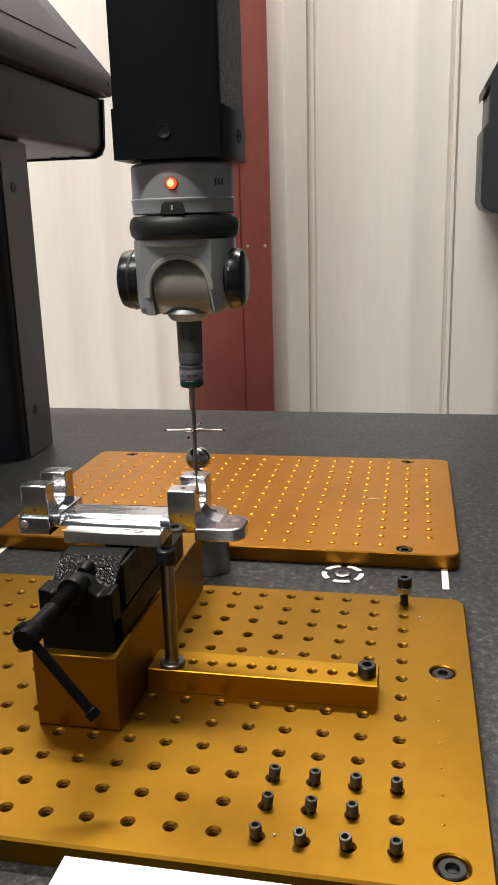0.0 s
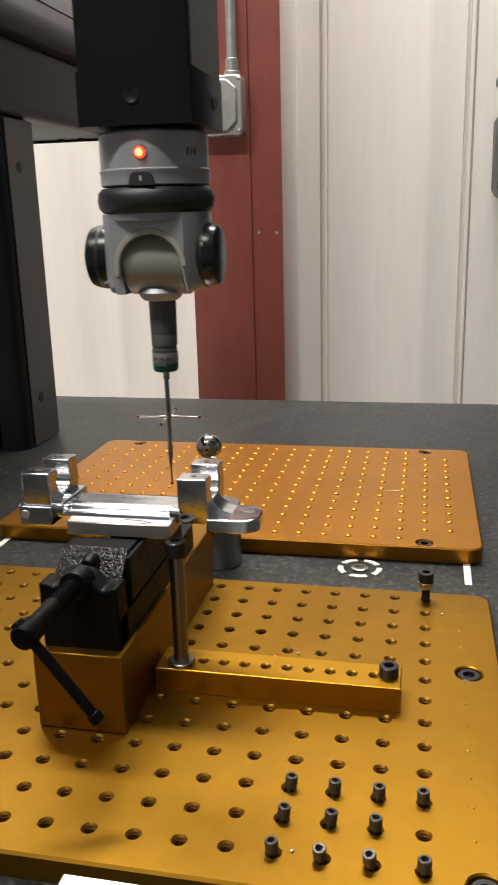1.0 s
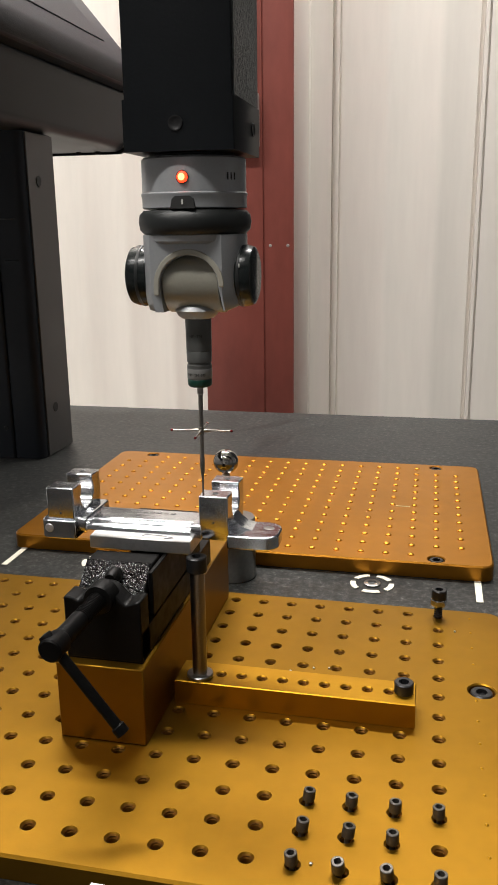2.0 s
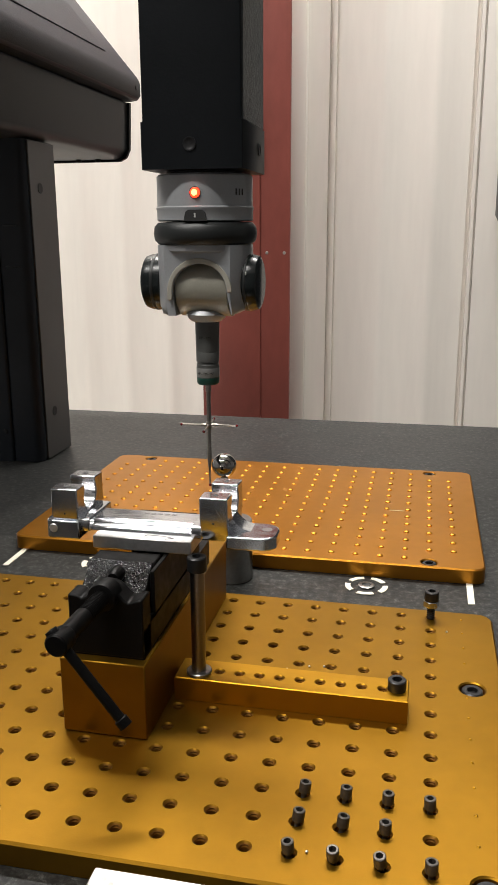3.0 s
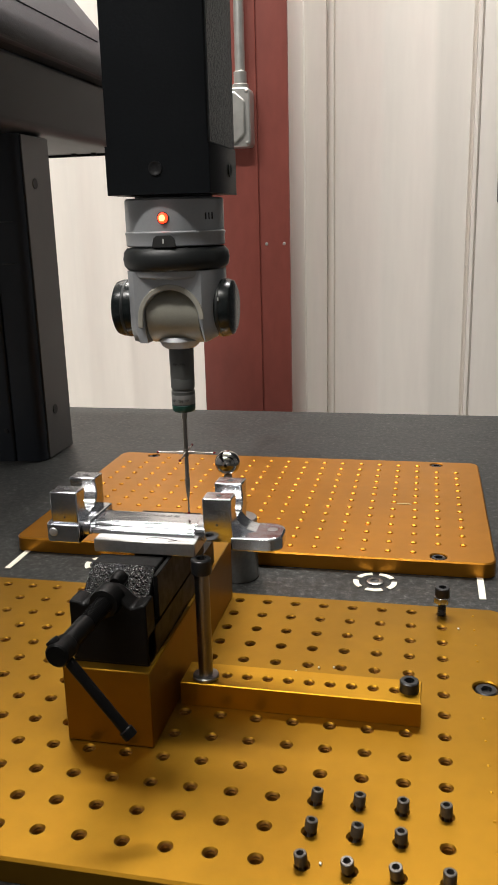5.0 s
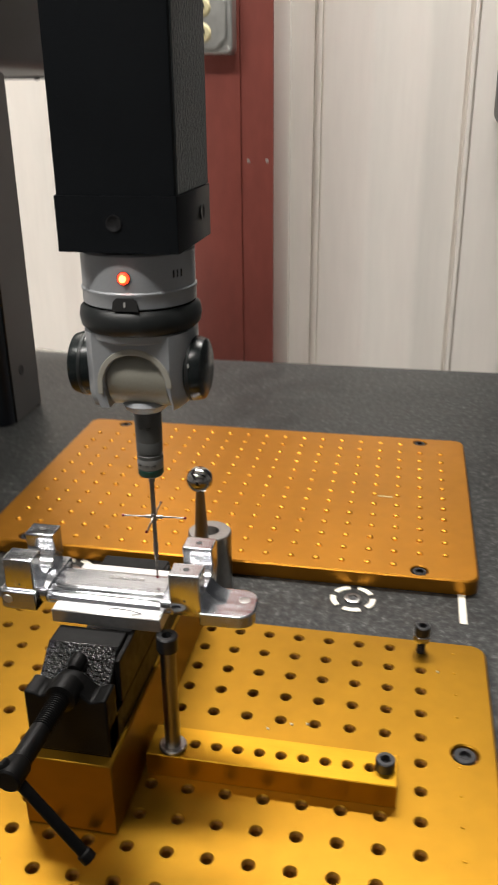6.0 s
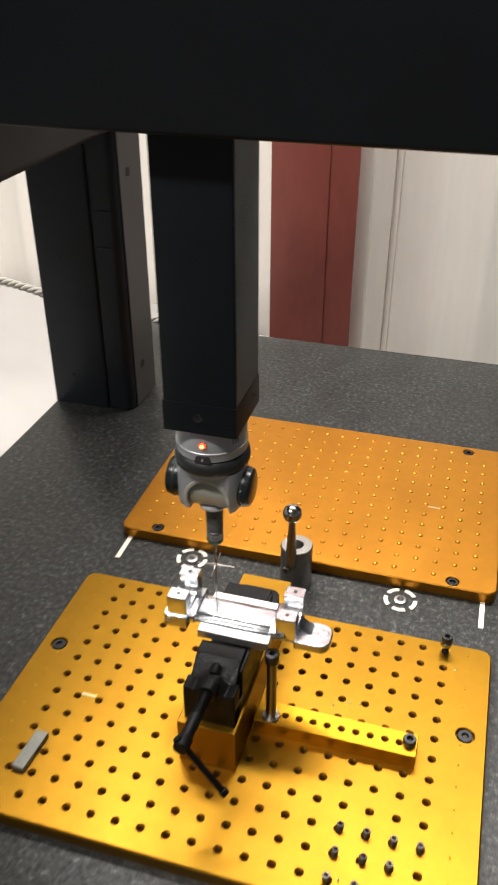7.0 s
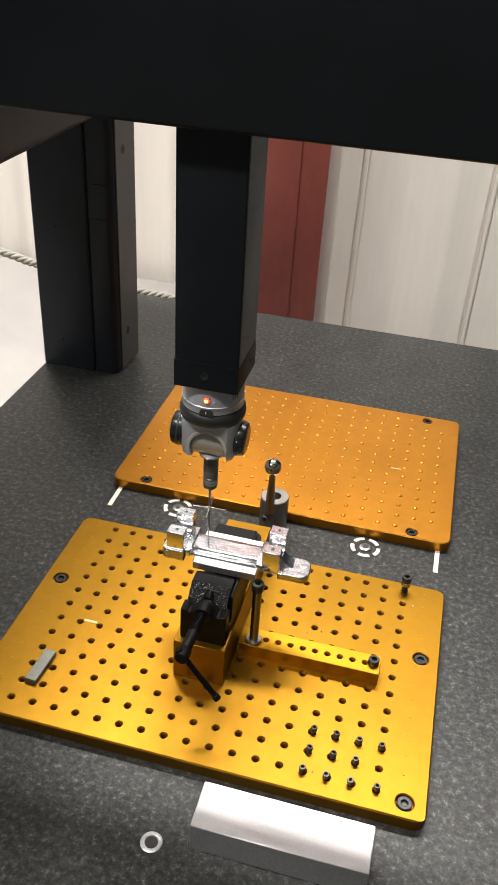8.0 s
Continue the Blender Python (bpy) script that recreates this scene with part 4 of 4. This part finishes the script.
def build_loose():
    spare = thing("alignment_bolt", "black cap screw with a bright hexagon nut in the plate", "cap screw", (0.0, -0.0005, TP))
    bm = bmesh.new()
    lathe(bm, [(0.0028, -0.004)] + [(r, 0.0002 + 0.0008 * k) for k in range(12) for r in ((0.0029,) if k % 2 else (0.0025,))], 20)
    part("thread", bm, SCREW_BLACK, spare)
    bm = bmesh.new()
    hexagon = [(0.0057 * math.cos(radians(60 * k + 12)), 0.0057 * math.sin(radians(60 * k + 12))) for k in range(6)]
    prism(bm, hexagon, "z", 0.0090, 0.0135)
    soften(part("nut", bm, ALU, spare, "bright steel hexagon nut"), 0.0006)
    bm = bmesh.new()
    socket_head(bm, 0.0050, 0.0066, 0.0026, 0.0136)
    part("head", bm, SCREW_BLACK, spare)
    # small cap screws dropped into the holes
    rng = random.Random(4)
    first = None
    places = [(-0.06, -0.20), (-0.04, -0.20), (-0.02, -0.20), (0.0, -0.20), (-0.06, -0.22), (-0.04, -0.22), (-0.02, -0.22), (-0.06, -0.24), (-0.04, -0.24), (-0.02, -0.24), (0.0, -0.24)]
    leans = [(6, 8), (7, 5), (2, 3), (4, -2), (6, 7), (5, 9), (2, 2), (3, -3), (-4, -8), (-5, -7), (2, 2)]
    for (x, y), (ax, ay) in zip(places, leans):
        m = pose(x + 0.0008 * ay / 8, y - 0.0006, TP, -ax, ay, rng.uniform(0, 60))
        if first is None:
            first = thing("small_screw", "small grey socket cap screw standing in a plate hole", "screw", group="screws in the plate")
            bm = bmesh.new()
            socket_head(bm, 0.0028, 0.0052, 0.0016, 0.0014)
            part("head", bm, SCREW_GREY, first)
            bm = bmesh.new()
            lathe(bm, [(0, -0.0080), (0.0013, -0.0078), (0.0013, 0.0022)], 16)
            part("shank", bm, SCREW_GREY, first)
            first.matrix_basis = m
        else:
            copy_thing(first, m)
    slug = thing("steel_strip", "short grey steel strip lying on the plate", "steel strip", (-0.3095, -0.2040, TP), turn=-4)
    bm = bmesh.new()
    box(bm, -0.0055, 0.0055, -0.0185, 0.0185, 0.0002, 0.0055, 0.0005, 1)
    part("strip", bm, STRIP, slug)
    block = thing("aluminium_block", "plain bright aluminium bar stock block on granite", "metal block")
    bm = bmesh.new()
    box(bm, -0.1310, 0.0030, -0.3215, -0.2825, 0.0003, 0.0300, 0.0006, 1)
    part("block", bm, ALU_CUT, block)
    for x, y in ((-0.1250, -0.2880), (-0.1215, -0.2900)):
        bm = bmesh.new()
        lathe(bm, [(0.0011, 0.0301), (0.0008, 0.03015), (0, 0.0301)], 14, pose(x, y, 0))
        part("dent", bm, SLAB_ALU, block)
    for x, y in ((-0.0730, -0.0830), (-0.0860, -0.0890), (-0.0640, -0.0815), (-0.0525, -0.2385), (0.0105, -0.0205)):
        bm = bmesh.new()
        bmesh.ops.create_icosphere(bm, subdivisions=1, radius=0.0008, matrix=pose(x, y, TP + 0.0006))
        tagged(mesh_object("metal_chip", bm, ALU_CUT, False), "tiny bright metal chip on the plate", "metal chip", group="metal chips")


def build_rope():
    rope = thing("braided_hose", "grey twisted hose sagging behind the granite table", "hose")
    line = [Vector(p) for p in ((-2.3, 0.95, 0.30), (-1.6, 0.80, 0.13), (-1.1, 0.735, 0.045), (-0.842, 0.722, 0.006), (-0.775, 0.720, -0.006), (-0.566, 0.720, -0.030), (-0.498, 0.720, -0.034),
                                (-0.30, 0.720, -0.06), (-0.1, 0.74, -0.20), (0.0, 0.78, -0.50), (0.05, 0.80, FLOOR + 0.01))]
    pts = []
    for a, b, c, d in zip([line[0]] + line, line, line[1:], line[2:] + [line[-1]]):
        for k in range(40):
            u = k / 40
            pts.append(0.5 * ((2 * b) + (c - a) * u + (2 * a - 5 * b + 4 * c - d) * u * u + (3 * b - a - 3 * c + d) * u ** 3))
    travelled, strands = 0.0, [[], [], []]
    for k, p in enumerate(pts[:-1]):
        along = (pts[k + 1] - p)
        travelled += along.length
        side = along.normalized().cross(Vector((0, 0, 1)))
        if side.length < 1e-4:
            side = Vector((1, 0, 0))
        side.normalize()
        up = side.cross(along).normalized()
        for s in range(3):
            a = travelled / 0.040 * 2 * math.pi + s * 2 * math.pi / 3
            strands[s].append(p + side * (0.0040 * math.cos(a)) + up * (0.0040 * math.sin(a)))
    for strand in strands:
        curve = bpy.data.curves.new("strand", "CURVE")
        curve.dimensions, curve.bevel_depth, curve.bevel_resolution = "3D", 0.0045, 2
        sp = curve.splines.new("POLY")
        sp.points.add(len(strand) - 1)
        for point, co in zip(sp.points, strand):
            point.co = (*co, 1)
        curve.materials.append(ROPE)
        ob = new("strand", curve)
        ob.parent = rope
    crate = thing("white_crate", "white plastic-sheeted crate on the floor by the wall", "crate", (-1.62, 1.15, FLOOR))
    bm = bmesh.new()
    box(bm, -0.74, 0.97, -1.04, 0.39, 0, 0.418, 0.02, 3)
    part("side", bm, WHITE_BOX, crate)
    bm = bmesh.new()
    box(bm, -0.75, 0.98, -1.05, 0.40, 0.42, 0.50, 0.02, 4)
    part("lid", bm, WHITE_BOX, crate)


build_room()
build_column()
build_wall_unit()
build_granite()
build_gantry()
beam = build_beam()
ram = build_ram()
build_plates()
build_bar()
build_standoff()
build_vise()
build_bracket()
build_ball_stand()
build_loose()
build_rope()


def motions():
    path = [
        (0.0, -0.1125, -0.1225, 0.2855),
        (0.2, -0.1105, -0.1225, 0.2860),
        (0.5, -0.1115, -0.1228, 0.2905),
        (0.8, -0.1285, -0.1225, 0.2905),
        (1.0, -0.1325, -0.1220, 0.2835),
        (1.5, -0.1305, -0.1223, 0.2840),
        (1.7, -0.1288, -0.1223, 0.2852),
        (2.8, -0.1295, -0.0942, 0.2845),
        (3.0, -0.1312, -0.0942, 0.2847),
        (3.5, -0.1305, -0.0919, 0.2845),
        (4.0, -0.1315, -0.0919, 0.2845),
        (4.2, -0.1315, -0.0930, 0.2850),
        (4.5, -0.1425, -0.0988, 0.2925),
        (4.7, -0.1445, -0.0995, 0.2720),
        (5.8, -0.1430, -0.1009, 0.2670),
        (6.0, -0.1425, -0.1009, 0.2702),
        (6.2, -0.1445, -0.1000, 0.2688),
        (6.5, -0.1765, -0.0985, 0.2705),
        (6.8, -0.1848, -0.0950, 0.2695),
        (7.0, -0.1865, -0.0933, 0.2665),
        (7.5, -0.1867, -0.0940, 0.2662),
        (8.0, -0.1870, -0.0946, 0.2645),
    ]
    walk(ram, [(t, pose(x, y, z)) for t, x, y, z in path])
    walk(beam, [(t, pose(0, y + 0.0946, 0)) for t, x, y, z in path])


motions()
